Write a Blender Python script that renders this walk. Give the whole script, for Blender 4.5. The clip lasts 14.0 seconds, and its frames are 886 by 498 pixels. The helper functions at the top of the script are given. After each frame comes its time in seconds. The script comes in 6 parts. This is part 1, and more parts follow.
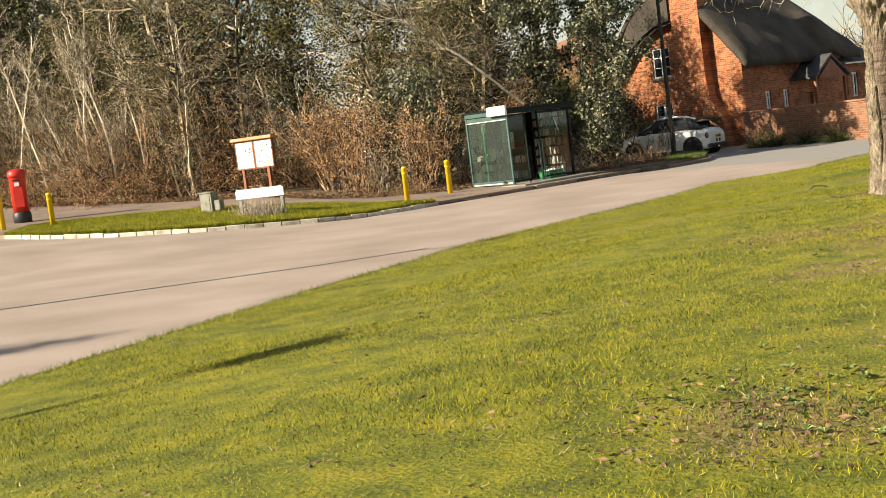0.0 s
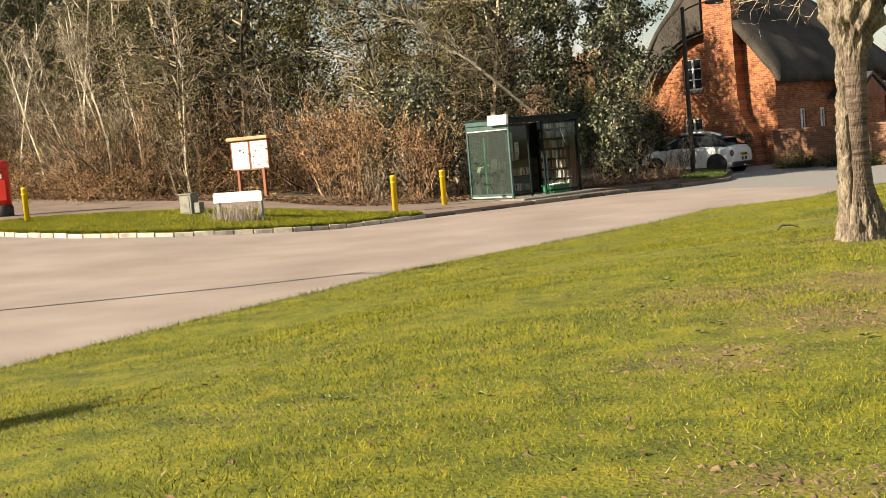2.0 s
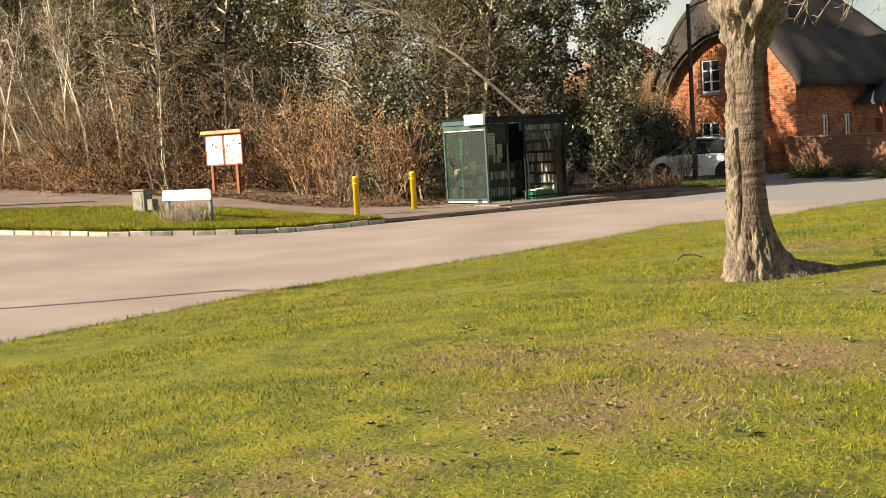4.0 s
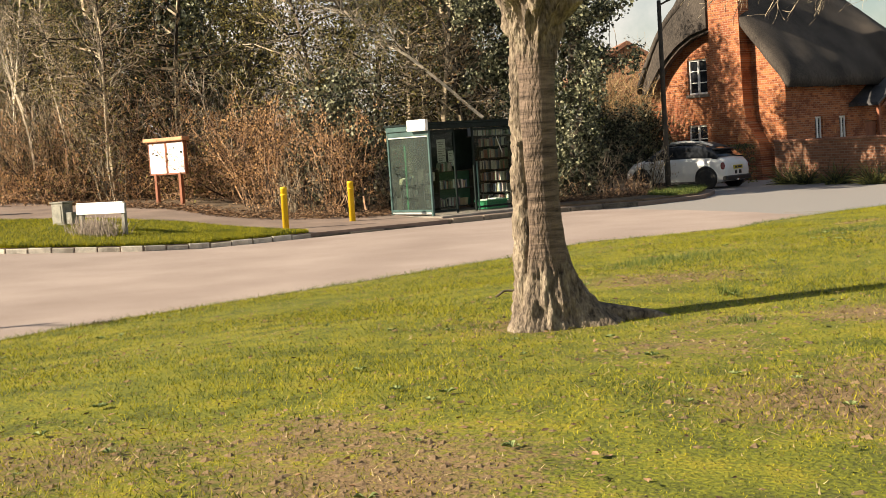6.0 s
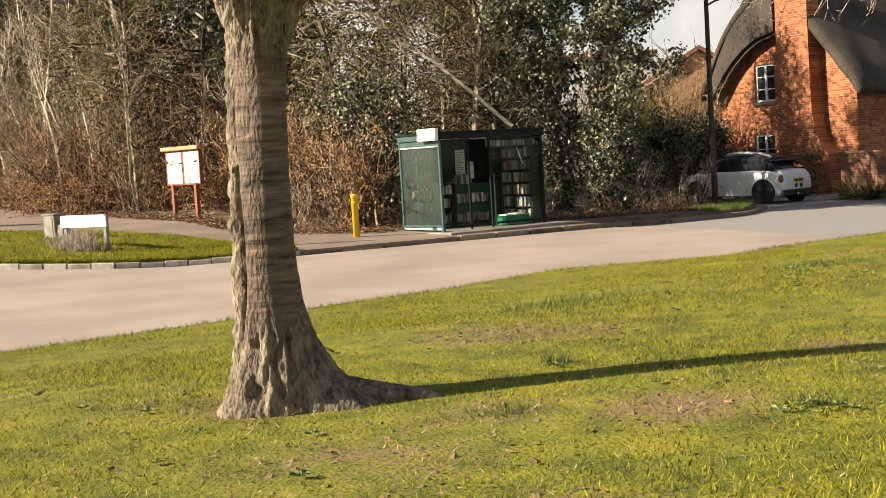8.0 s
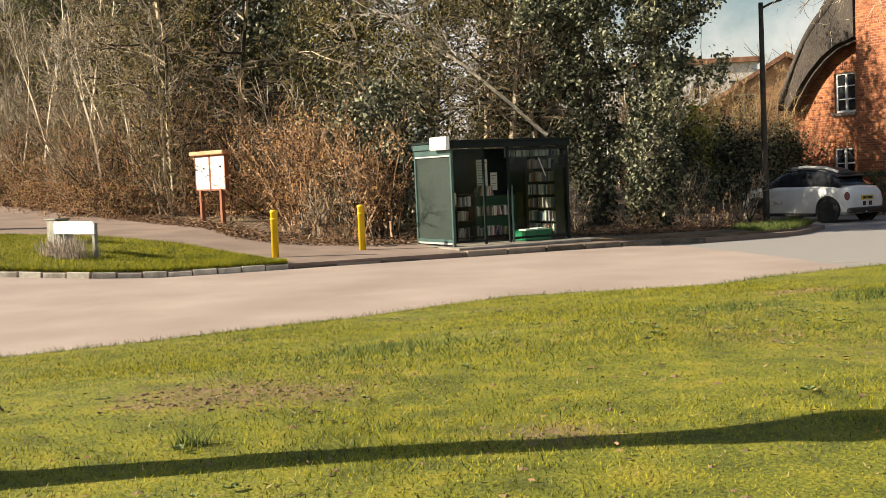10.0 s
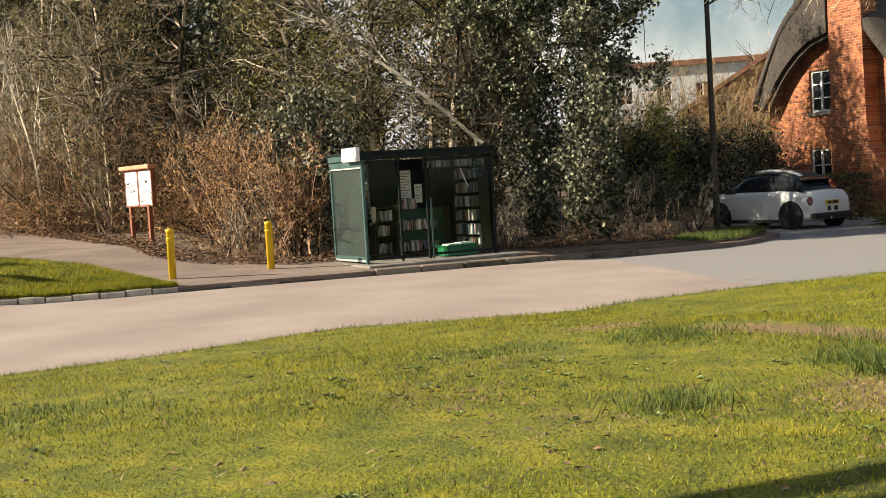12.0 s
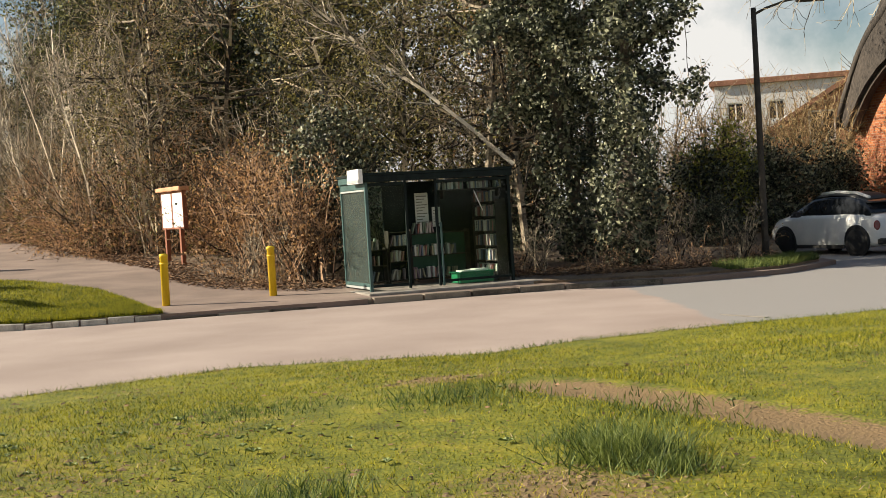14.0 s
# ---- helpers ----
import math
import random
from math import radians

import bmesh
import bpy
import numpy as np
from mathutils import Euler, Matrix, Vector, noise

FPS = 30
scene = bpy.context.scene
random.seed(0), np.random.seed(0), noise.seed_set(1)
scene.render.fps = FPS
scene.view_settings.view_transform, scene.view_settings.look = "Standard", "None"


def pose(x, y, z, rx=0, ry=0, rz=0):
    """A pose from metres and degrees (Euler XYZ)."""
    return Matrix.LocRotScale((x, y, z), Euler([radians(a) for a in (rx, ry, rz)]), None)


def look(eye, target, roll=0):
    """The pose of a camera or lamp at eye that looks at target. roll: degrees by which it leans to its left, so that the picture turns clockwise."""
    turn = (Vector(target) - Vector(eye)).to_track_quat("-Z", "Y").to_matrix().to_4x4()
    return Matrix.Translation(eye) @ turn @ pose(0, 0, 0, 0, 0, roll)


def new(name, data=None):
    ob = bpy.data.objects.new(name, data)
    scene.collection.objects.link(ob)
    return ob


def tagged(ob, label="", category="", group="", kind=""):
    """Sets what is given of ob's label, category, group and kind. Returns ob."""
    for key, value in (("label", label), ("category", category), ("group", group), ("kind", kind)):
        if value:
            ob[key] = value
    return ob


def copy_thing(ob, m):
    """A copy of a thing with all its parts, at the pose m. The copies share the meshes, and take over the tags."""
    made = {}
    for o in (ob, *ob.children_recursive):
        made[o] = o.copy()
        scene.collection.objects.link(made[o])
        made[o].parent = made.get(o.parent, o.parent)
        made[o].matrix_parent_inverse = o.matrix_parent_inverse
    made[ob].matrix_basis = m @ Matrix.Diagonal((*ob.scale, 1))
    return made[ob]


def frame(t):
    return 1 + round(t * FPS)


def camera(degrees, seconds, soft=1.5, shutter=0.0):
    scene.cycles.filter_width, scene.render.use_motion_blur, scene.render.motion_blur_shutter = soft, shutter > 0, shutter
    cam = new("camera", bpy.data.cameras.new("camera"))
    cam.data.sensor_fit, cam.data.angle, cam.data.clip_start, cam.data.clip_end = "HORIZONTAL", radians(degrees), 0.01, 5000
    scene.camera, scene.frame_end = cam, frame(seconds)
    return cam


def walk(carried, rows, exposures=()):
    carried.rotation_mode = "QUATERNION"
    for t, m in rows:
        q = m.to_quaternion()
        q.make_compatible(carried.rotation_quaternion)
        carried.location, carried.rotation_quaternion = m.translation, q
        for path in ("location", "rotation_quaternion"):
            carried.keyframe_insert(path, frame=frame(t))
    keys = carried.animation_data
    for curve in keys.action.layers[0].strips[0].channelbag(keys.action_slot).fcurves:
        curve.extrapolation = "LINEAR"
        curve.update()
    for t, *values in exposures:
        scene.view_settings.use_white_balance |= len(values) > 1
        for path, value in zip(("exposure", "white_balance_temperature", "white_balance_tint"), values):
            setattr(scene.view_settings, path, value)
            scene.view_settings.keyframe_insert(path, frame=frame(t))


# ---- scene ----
cam = camera(38.8, 14.0, soft=0.6)
METRES, EYE, TILT, LEAN, TURN = 21.56, 1.4, 0.0, 0.0, 0.0
ROWS = [
    (0.0, 0.0, 0.0, 0.0, -0.63, -5.1, 7.12),
    (0.5, 0.0172, 0.0195, -0.0004, 0.55, -4.97, 6.71),
    (1.0, 0.0373, 0.0452, 0.0004, 1.24, -4.84, 6.17),
    (1.5, 0.0597, 0.0654, 0.0008, 2.0, -4.69, 5.81),
    (2.0, 0.0825, 0.0955, 0.0008, 2.07, -4.77, 4.88),
    (4.5, 0.2097, 0.2328, -0.0014, 5.16, -4.77, 3.56),
    (5.0, 0.2341, 0.2619, -0.0016, 5.14, -4.6, 3.98),
    (5.5, 0.2584, 0.2864, -0.0025, 5.45, -4.53, 3.8),
    (6.0, 0.2827, 0.3162, -0.0031, 6.35, -4.54, 3.77),
    (6.5, 0.307, 0.3424, -0.004, 6.4, -4.54, 3.92),
    (7.0, 0.332, 0.3733, -0.0039, 7.56, -4.2, 3.95),
    (9.5, 0.4474, 0.5133, -0.0056, 16.4, -3.67, 2.72),
    (10.0, 0.4751, 0.5387, -0.0049, 17.38, -3.41, 2.48),
    (10.5, 0.4956, 0.5649, -0.0039, 18.82, -3.74, 2.22),
    (11.0, 0.5203, 0.5915, -0.0037, 19.25, -3.73, 3.23),
    (11.5, 0.5405, 0.6184, -0.0032, 19.11, -3.62, 3.45),
    (12.0, 0.565, 0.6468, -0.0033, 19.06, -3.13, 3.48),
    (12.5, 0.5846, 0.6737, -0.0037, 19.46, -2.42, 3.47),
    (13.0, 0.6096, 0.6997, -0.0045, 21.65, -2.28, 3.42),
    (13.5, 0.6274, 0.727, -0.0061, 24.59, -1.93, 3.36),
    (14.0, 0.6552, 0.7521, -0.0059, 25.55, -1.92, 3.46),
]
walk(cam, [(t, pose(0, 0, EYE, TILT, LEAN, TURN) @ pose(METRES * x, METRES * y, METRES * z, 90 + pitch, roll, yaw)) for t, x, y, z, yaw, pitch, roll in ROWS], [(0.0, 1.08, 7750, 6), (5.5, 1.10, 7850, 11), (9.0, 1.15, 7700, 10), (14.0, 0.96, 7250, 9)])

# ---- world, sun ----
SUN_TO = Vector((-0.925, -0.38, 0)).normalized() * math.cos(radians(26)) + Vector((0, 0, math.sin(radians(26))))
sun = new("sun", bpy.data.lights.new("sun", "SUN"))
sun.data.energy, sun.data.angle, sun.data.color = 5.0, radians(0.55), (1.0, 0.93, 0.82)
sun.matrix_world = look(SUN_TO * 80, (0, 0, 0))

world = bpy.data.worlds.new("sky")
scene.world = world
world.use_nodes = True
wn, wl = world.node_tree.nodes, world.node_tree.links
wn.clear()
sky = wn.new("ShaderNodeTexSky")
sky.sky_type, sky.sun_disc = "NISHITA", False
sky.ozone_density, sky.dust_density = 1.6, 0.5
sky.sun_elevation, sky.sun_rotation = radians(26), math.atan2(SUN_TO.x, SUN_TO.y)
coord = wn.new("ShaderNodeTexCoord")
cloud = wn.new("ShaderNodeTexNoise")
cloud.inputs["Scale"].default_value, cloud.inputs["Detail"].default_value, cloud.inputs["Roughness"].default_value = 3.2, 8, 0.6
ramp = wn.new("ShaderNodeValToRGB")
ramp.color_ramp.elements[0].position, ramp.color_ramp.elements[1].position = 0.53, 0.68
mixer = wn.new("ShaderNodeMix")
mixer.data_type = "RGBA"
mixer.inputs[7].default_value = (8.6, 8.9, 9.4, 1)
back = wn.new("ShaderNodeBackground")
back.inputs["Strength"].default_value = 0.05
wout = wn.new("ShaderNodeOutputWorld")
wl.new(coord.outputs["Generated"], cloud.inputs["Vector"])
# cloud banks pile up towards the horizon
height = wn.new("ShaderNodeSeparateXYZ")
bank = wn.new("ShaderNodeMapRange")
bank.inputs[1].default_value, bank.inputs[2].default_value, bank.inputs[3].default_value, bank.inputs[4].default_value = 0.0, 0.32, 0.14, 0.0
pile = wn.new("ShaderNodeMath")
wl.new(coord.outputs["Generated"], height.inputs[0])
wl.new(height.outputs["Z"], bank.inputs[0])
wl.new(cloud.outputs["Fac"], pile.inputs[0])
wl.new(bank.outputs[0], pile.inputs[1])
wl.new(pile.outputs[0], ramp.inputs["Fac"])
wl.new(ramp.outputs["Color"], mixer.inputs[0])
wl.new(sky.outputs["Color"], mixer.inputs[6])
wl.new(mixer.outputs[2], back.inputs["Color"])
wl.new(back.outputs["Background"], wout.inputs["Surface"])


# ---- materials ----
def material(name, low, high, rough=0.7, scale=6.0, grain=60.0, bump=0.15, metal=0.0, island=0.0, obj=0.0, mid=None, translucent=0.0, depth=0.02, stretch=(1, 1, 1), local=False):
    """Two noises mix low and high: patches of 1/scale m and a grain of 1/grain m; island and obj vary the value piece by piece."""
    m = bpy.data.materials.new(name)
    m.use_nodes = True
    n, l = m.node_tree.nodes, m.node_tree.links
    bsdf = n["Principled BSDF"]
    if local:
        pos = n.new("ShaderNodeTexCoord").outputs["Object"]
    else:
        pos = n.new("ShaderNodeNewGeometry").outputs["Position"]
    mapping = n.new("ShaderNodeMapping")
    mapping.inputs["Scale"].default_value = stretch
    l.new(pos, mapping.inputs["Vector"])
    big, small = n.new("ShaderNodeTexNoise"), n.new("ShaderNodeTexNoise")
    for node, s, d in ((big, scale, 5), (small, grain, 4)):
        node.inputs["Scale"].default_value, node.inputs["Detail"].default_value = s, d
        l.new(mapping.outputs["Vector"], node.inputs["Vector"])
    add = n.new("ShaderNodeMath")
    add.operation = "MULTIPLY_ADD"
    add.inputs[1].default_value = 0.55
    half = n.new("ShaderNodeMath")
    half.operation = "MULTIPLY"
    half.inputs[1].default_value = 0.45
    l.new(small.outputs["Fac"], half.inputs[0])
    l.new(big.outputs["Fac"], add.inputs[0])
    l.new(half.outputs[0], add.inputs[2])
    cr = n.new("ShaderNodeValToRGB")
    cr.color_ramp.elements[0].position, cr.color_ramp.elements[1].position = 0.36, 0.64
    cr.color_ramp.elements[0].color, cr.color_ramp.elements[1].color = (*low, 1), (*high, 1)
    if mid:
        e = cr.color_ramp.elements.new(0.5)
        e.color = (*mid, 1)
    value = add.outputs[0]
    for kind, amount in (("island", island), ("obj", obj)):
        if amount:
            if kind == "island":
                r = n.new("ShaderNodeNewGeometry").outputs["Random Per Island"]
            else:
                r = n.new("ShaderNodeObjectInfo").outputs["Random"]
            ma = n.new("ShaderNodeMath")
            ma.operation = "MULTIPLY_ADD"
            ma.inputs[1].default_value, ma.inputs[2].default_value = amount, -amount / 2
            l.new(r, ma.inputs[0])
            su = n.new("ShaderNodeMath")
            su.operation = "ADD"
            l.new(value, su.inputs[0])
            l.new(ma.outputs[0], su.inputs[1])
            value = su.outputs[0]
    l.new(value, cr.inputs["Fac"])
    l.new(cr.outputs["Color"], bsdf.inputs["Base Color"])
    bsdf.inputs["Roughness"].default_value, bsdf.inputs["Metallic"].default_value = rough, metal
    if bump:
        b = n.new("ShaderNodeBump")
        b.inputs["Strength"].default_value, b.inputs["Distance"].default_value = bump, depth
        l.new(add.outputs[0], b.inputs["Height"])
        l.new(b.outputs["Normal"], bsdf.inputs["Normal"])
    if translucent:
        tr, mx = n.new("ShaderNodeBsdfTranslucent"), n.new("ShaderNodeMixShader")
        mx.inputs[0].default_value = translucent
        l.new(cr.outputs["Color"], tr.inputs["Color"])
        l.new(bsdf.outputs[0], mx.inputs[1])
        l.new(tr.outputs[0], mx.inputs[2])
        l.new(mx.outputs[0], n["Material Output"].inputs["Surface"])
    return m


def tint(mat, colour, attribute="", mask=None):
    """Mixes a further colour into a material's base colour where a mesh attribute or a mask socket is high."""
    n, l = mat.node_tree.nodes, mat.node_tree.links
    bsdf = n["Principled BSDF"]
    old = bsdf.inputs["Base Color"].links[0].from_socket
    mx = n.new("ShaderNodeMix")
    mx.data_type = "RGBA"
    if attribute:
        a = n.new("ShaderNodeAttribute")
        a.attribute_name = attribute
        noise_ = n.new("ShaderNodeTexNoise")
        noise_.inputs["Scale"].default_value, noise_.inputs["Detail"].default_value = 22, 8
        l.new(n.new("ShaderNodeNewGeometry").outputs["Position"], noise_.inputs["Vector"])
        s = n.new("ShaderNodeMath")
        s.operation = "ADD"
        l.new(a.outputs["Fac"], s.inputs[0])
        l.new(noise_.outputs["Fac"], s.inputs[1])
        mr = n.new("ShaderNodeMapRange")
        mr.inputs[1].default_value, mr.inputs[2].default_value = 0.82, 1.1
        l.new(s.outputs[0], mr.inputs[0])
        mask = mr.outputs[0]
    l.new(mask, mx.inputs[0])
    l.new(old, mx.inputs[6])
    if isinstance(colour, tuple):
        mx.inputs[7].default_value = (*colour, 1)
    else:
        l.new(colour, mx.inputs[7])
    l.new(mx.outputs[2], bsdf.inputs["Base Color"])
    return mat


def brick_material(name, c1, c2, mortar, along, rough=0.85):
    """Courses of 75 mm and stretchers of 225 mm on a wall that runs along a horizontal direction."""
    m = material(name, c1, c2, rough, 1.2, 25, 0.0)
    n, l = m.node_tree.nodes, m.node_tree.links
    bsdf = n["Principled BSDF"]
    geo = n.new("ShaderNodeNewGeometry")
    dot = n.new("ShaderNodeVectorMath")
    dot.operation = "DOT_PRODUCT"
    dot.inputs[1].default_value = (*along, 0)
    sep, comb = n.new("ShaderNodeSeparateXYZ"), n.new("ShaderNodeCombineXYZ")
    l.new(geo.outputs["Position"], dot.inputs[0])
    l.new(geo.outputs["Position"], sep.inputs[0])
    l.new(dot.outputs["Value"], comb.inputs[0])
    l.new(sep.outputs["Z"], comb.inputs[1])
    br = n.new("ShaderNodeTexBrick")
    br.inputs["Scale"].default_value = 1.0
    br.inputs["Brick Width"].default_value, br.inputs["Row Height"].default_value = 0.235, 0.08
    br.inputs["Mortar Size"].default_value, br.inputs["Bias"].default_value = 0.009, 0.0
    br.inputs["Color1"].default_value, br.inputs["Color2"].default_value = (*c1, 1), (*c2, 1)
    br.inputs["Mortar"].default_value = (*mortar, 1)
    l.new(comb.outputs[0], br.inputs["Vector"])
    old = bsdf.inputs["Base Color"].links[0].from_socket
    mx = n.new("ShaderNodeMix")
    mx.data_type, mx.blend_type = "RGBA", "MIX"
    mx.inputs[0].default_value = 0.8
    l.new(old, mx.inputs[6])
    l.new(br.outputs["Color"], mx.inputs[7])
    l.new(mx.outputs[2], bsdf.inputs["Base Color"])
    b = n.new("ShaderNodeBump")
    b.inputs["Strength"].default_value, b.inputs["Distance"].default_value, b.invert = 0.6, 0.02, True
    l.new(br.outputs["Fac"], b.inputs["Height"])
    l.new(b.outputs["Normal"], bsdf.inputs["Normal"])
    return m


def weather_and_shade(mat, dark, pale):
    """Dark patches, part weathering and part painted tree shadow, and pale worn ones, 0.3 to 1 m across, over a wall's
    own colour.
    """
    n, l = mat.node_tree.nodes, mat.node_tree.links
    geo = n.new("ShaderNodeNewGeometry")
    for colour, scale, lo, hi in ((dark, 1.1, 0.5, 0.62), (pale, 2.3, 0.6, 0.68)):
        nz_, mr_ = n.new("ShaderNodeTexNoise"), n.new("ShaderNodeMapRange")
        nz_.inputs["Scale"].default_value, nz_.inputs["Detail"].default_value, nz_.inputs["Roughness"].default_value = scale, 9, 0.68
        mr_.inputs[1].default_value, mr_.inputs[2].default_value, mr_.inputs[4].default_value = lo, hi, 0.7
        l.new(geo.outputs["Position"], nz_.inputs["Vector"])
        l.new(nz_.outputs["Fac"], mr_.inputs[0])
        tint(mat, colour, mask=mr_.outputs[0])
    return mat


def glass_material(name, colour=(0.9, 0.95, 0.93)):
    m = bpy.data.materials.new(name)
    m.use_nodes = True
    n, l = m.node_tree.nodes, m.node_tree.links
    n.remove(n["Principled BSDF"])
    tr, gl, mx, fr = n.new("ShaderNodeBsdfTransparent"), n.new("ShaderNodeBsdfGlossy"), n.new("ShaderNodeMixShader"), n.new("ShaderNodeFresnel")
    tr.inputs["Color"].default_value = (*colour, 1)
    gl.inputs["Roughness"].default_value = 0.04
    fr.inputs["IOR"].default_value = 1.2
    l.new(fr.outputs[0], mx.inputs[0])
    l.new(tr.outputs[0], mx.inputs[1])
    l.new(gl.outputs[0], mx.inputs[2])
    l.new(mx.outputs[0], n["Material Output"].inputs["Surface"])
    return m


M_ROAD = material("pink_chipped_tarmac", (0.275, 0.212, 0.182), (0.42, 0.34, 0.30), 0.9, 0.5, 90, 0.25, depth=0.006)
M_PAVE = material("brown_tarmac", (0.16, 0.115, 0.092), (0.29, 0.215, 0.175), 0.92, 0.9, 70, 0.3, depth=0.008)
M_LAWN = material("lawn_turf", (0.06, 0.07, 0.004), (0.28, 0.235, 0.014), 0.95, 2.6, 40, 0.8, depth=0.04, mid=(0.148, 0.163, 0.006))
tint(M_LAWN, (0.21, 0.135, 0.062), "wear")
M_VERGE = material("verge_turf", (0.09, 0.10, 0.008), (0.27, 0.25, 0.022), 0.95, 1.2, 30, 0.7, depth=0.05)
M_BLADE = material("grass_blade", (0.045, 0.065, 0.003), (0.40, 0.36, 0.016), 0.8, 1.6, 22, 0, island=0.65, mid=(0.170, 0.192, 0.006), translucent=0.25)
M_TUSSOCK = material("coarse_grass_blade", (0.04, 0.075, 0.015), (0.18, 0.22, 0.045), 0.7, 2, 12, 0, island=0.6, translucent=0.3)
M_STRAW = material("dead_grass_blade", (0.26, 0.19, 0.09), (0.50, 0.40, 0.22), 0.9, 2, 12, 0, island=0.5, translucent=0.2)
M_SOIL = material("leaf_mould", (0.07, 0.05, 0.032), (0.24, 0.165, 0.10), 0.95, 1.5, 30, 0.9, depth=0.06)
M_CLOD = material("earth_clod", (0.08, 0.055, 0.034), (0.30, 0.20, 0.105), 0.95, 3, 60, 0.5, depth=0.02)
M_FIELD = material("field_ground", (0.08, 0.09, 0.03), (0.16, 0.15, 0.06), 0.95, 0.2, 4, 0.3)
M_KERB = material("granite_kerb", (0.27, 0.245, 0.205), (0.66, 0.62, 0.53), 0.85, 5, 60, 0.4, obj=0.2)
M_KERB_DARK = material("mossy_concrete_kerb", (0.06, 0.05, 0.036), (0.27, 0.225, 0.17), 0.9, 4, 50, 0.5, obj=0.4)
M_LITTER = material("dead_leaf", (0.07, 0.038, 0.02), (0.30, 0.175, 0.095), 0.85, 3, 40, 0, island=0.7)
M_BARK = material("cracked_tree_bark", (0.035, 0.026, 0.019), (0.32, 0.265, 0.195), 0.92, 7, 34, 1.0, stretch=(1.5, 1.5, 0.65), mid=(0.17, 0.132, 0.097), local=True, depth=0.05)
# smooth horizontal bands of cherry bark where the ridges have not cracked it
_n, _l = M_BARK.node_tree.nodes, M_BARK.node_tree.links
_c, _s, _b, _r = _n.new("ShaderNodeTexCoord"), _n.new("ShaderNodeMapping"), _n.new("ShaderNodeTexNoise"), _n.new("ShaderNodeValToRGB")
_s.inputs["Scale"].default_value = (1.3, 1.3, 11.0)
_b.inputs["Scale"].default_value, _b.inputs["Detail"].default_value, _b.inputs["Roughness"].default_value = 3.0, 6, 0.65
_r.color_ramp.elements[0].position, _r.color_ramp.elements[1].position = 0.34, 0.66
_r.color_ramp.elements[0].color, _r.color_ramp.elements[1].color = (0.04, 0.027, 0.02, 1), (0.215, 0.155, 0.118, 1)
_l.new(_c.outputs["Object"], _s.inputs["Vector"])
_l.new(_s.outputs["Vector"], _b.inputs["Vector"])
_l.new(_b.outputs["Fac"], _r.inputs["Fac"])
tint(M_BARK, _r.outputs["Color"], "smooth_bark")
M_TWIG = material("bare_grey_twig", (0.020, 0.015, 0.010), (0.44, 0.36, 0.25), 0.85, 2, 20, 0, island=0.6)
M_GOLDTWIG = material("golden_twig", (0.12, 0.075, 0.03), (0.60, 0.43, 0.22), 0.85, 2, 20, 0, island=0.6)
M_PALE = material("pale_bark", (0.11, 0.09, 0.066), (0.68, 0.59, 0.46), 0.8, 3, 30, 0.2, island=0.5)
M_BROWN_TWIG = material("brown_dead_stem", (0.022, 0.012, 0.007), (0.52, 0.33, 0.20), 0.9, 2, 20, 0, island=0.7)
M_DARKWOOD = material("dark_ivy_trunk", (0.05, 0.042, 0.032), (0.15, 0.12, 0.09), 0.95, 4, 40, 0.6)
M_IVY = material("ivy_leaf", (0.012, 0.017, 0.008), (0.25, 0.255, 0.155), 0.55, 1.3, 9, 0, island=0.55, translucent=0.05, mid=(0.042, 0.055, 0.025))
M_WEED = material("broad_weed_leaf", (0.09, 0.13, 0.03), (0.26, 0.32, 0.12), 0.6, 5, 20, 0, island=0.6)
M_EVERGREEN = material("evergreen_leaf", (0.014, 0.022, 0.006), (0.17, 0.175, 0.045), 0.6, 0.9, 8, 0, island=0.6, translucent=0.12, mid=(0.04, 0.052, 0.013))
M_OLIVE = material("olive_bramble_leaf", (0.014, 0.017, 0.004), (0.25, 0.215, 0.06), 0.65, 1.2, 8, 0, island=0.7, translucent=0.2)
M_RUST = material("withered_leaf", (0.06, 0.03, 0.012), (0.55, 0.33, 0.15), 0.85, 1.2, 8, 0, island=0.7, translucent=0.2)
M_YELLOWLEAF = material("yellow_green_leaf", (0.16, 0.18, 0.03), (0.40, 0.38, 0.07), 0.6, 2, 8, 0, island=0.6, translucent=0.2)
M_YELLOW = material("yellow_paint", (0.66, 0.42, 0.012), (0.80, 0.55, 0.03), 0.5, 5, 60, 0.05)
M_RED = material("pillar_box_red_paint", (0.52, 0.018, 0.012), (0.66, 0.035, 0.022), 0.42, 4, 40, 0.04)
M_BLACK = material("black_paint", (0.012, 0.012, 0.012), (0.03, 0.03, 0.03), 0.5, 5, 50, 0.05)
M_STAINWOOD = material("red_brown_stained_wood", (0.14, 0.04, 0.018), (0.30, 0.10, 0.045), 0.65, 3, 40, 0.2, stretch=(1, 1, 0.2))
M_PALEWOOD = material("weathered_wood_capping", (0.42, 0.20, 0.10), (0.62, 0.34, 0.19), 0.75, 3, 40, 0.2)
M_WHITE = material("white_painted_board", (0.70, 0.70, 0.68), (0.84, 0.84, 0.81), 0.6, 3, 40, 0.03)
M_PAPER = material("notice_paper", (0.74, 0.73, 0.70), (0.86, 0.85, 0.82), 0.8, 8, 60, 0.0)
M_GREYBOX = material("grey_cabinet_paint", (0.13, 0.13, 0.11), (0.28, 0.27, 0.23), 0.7, 6, 50, 0.1)
M_LAVENDER = material("dry_lavender", (0.15, 0.12, 0.10), (0.40, 0.33, 0.28), 0.9, 4, 20, 0, island=0.6)
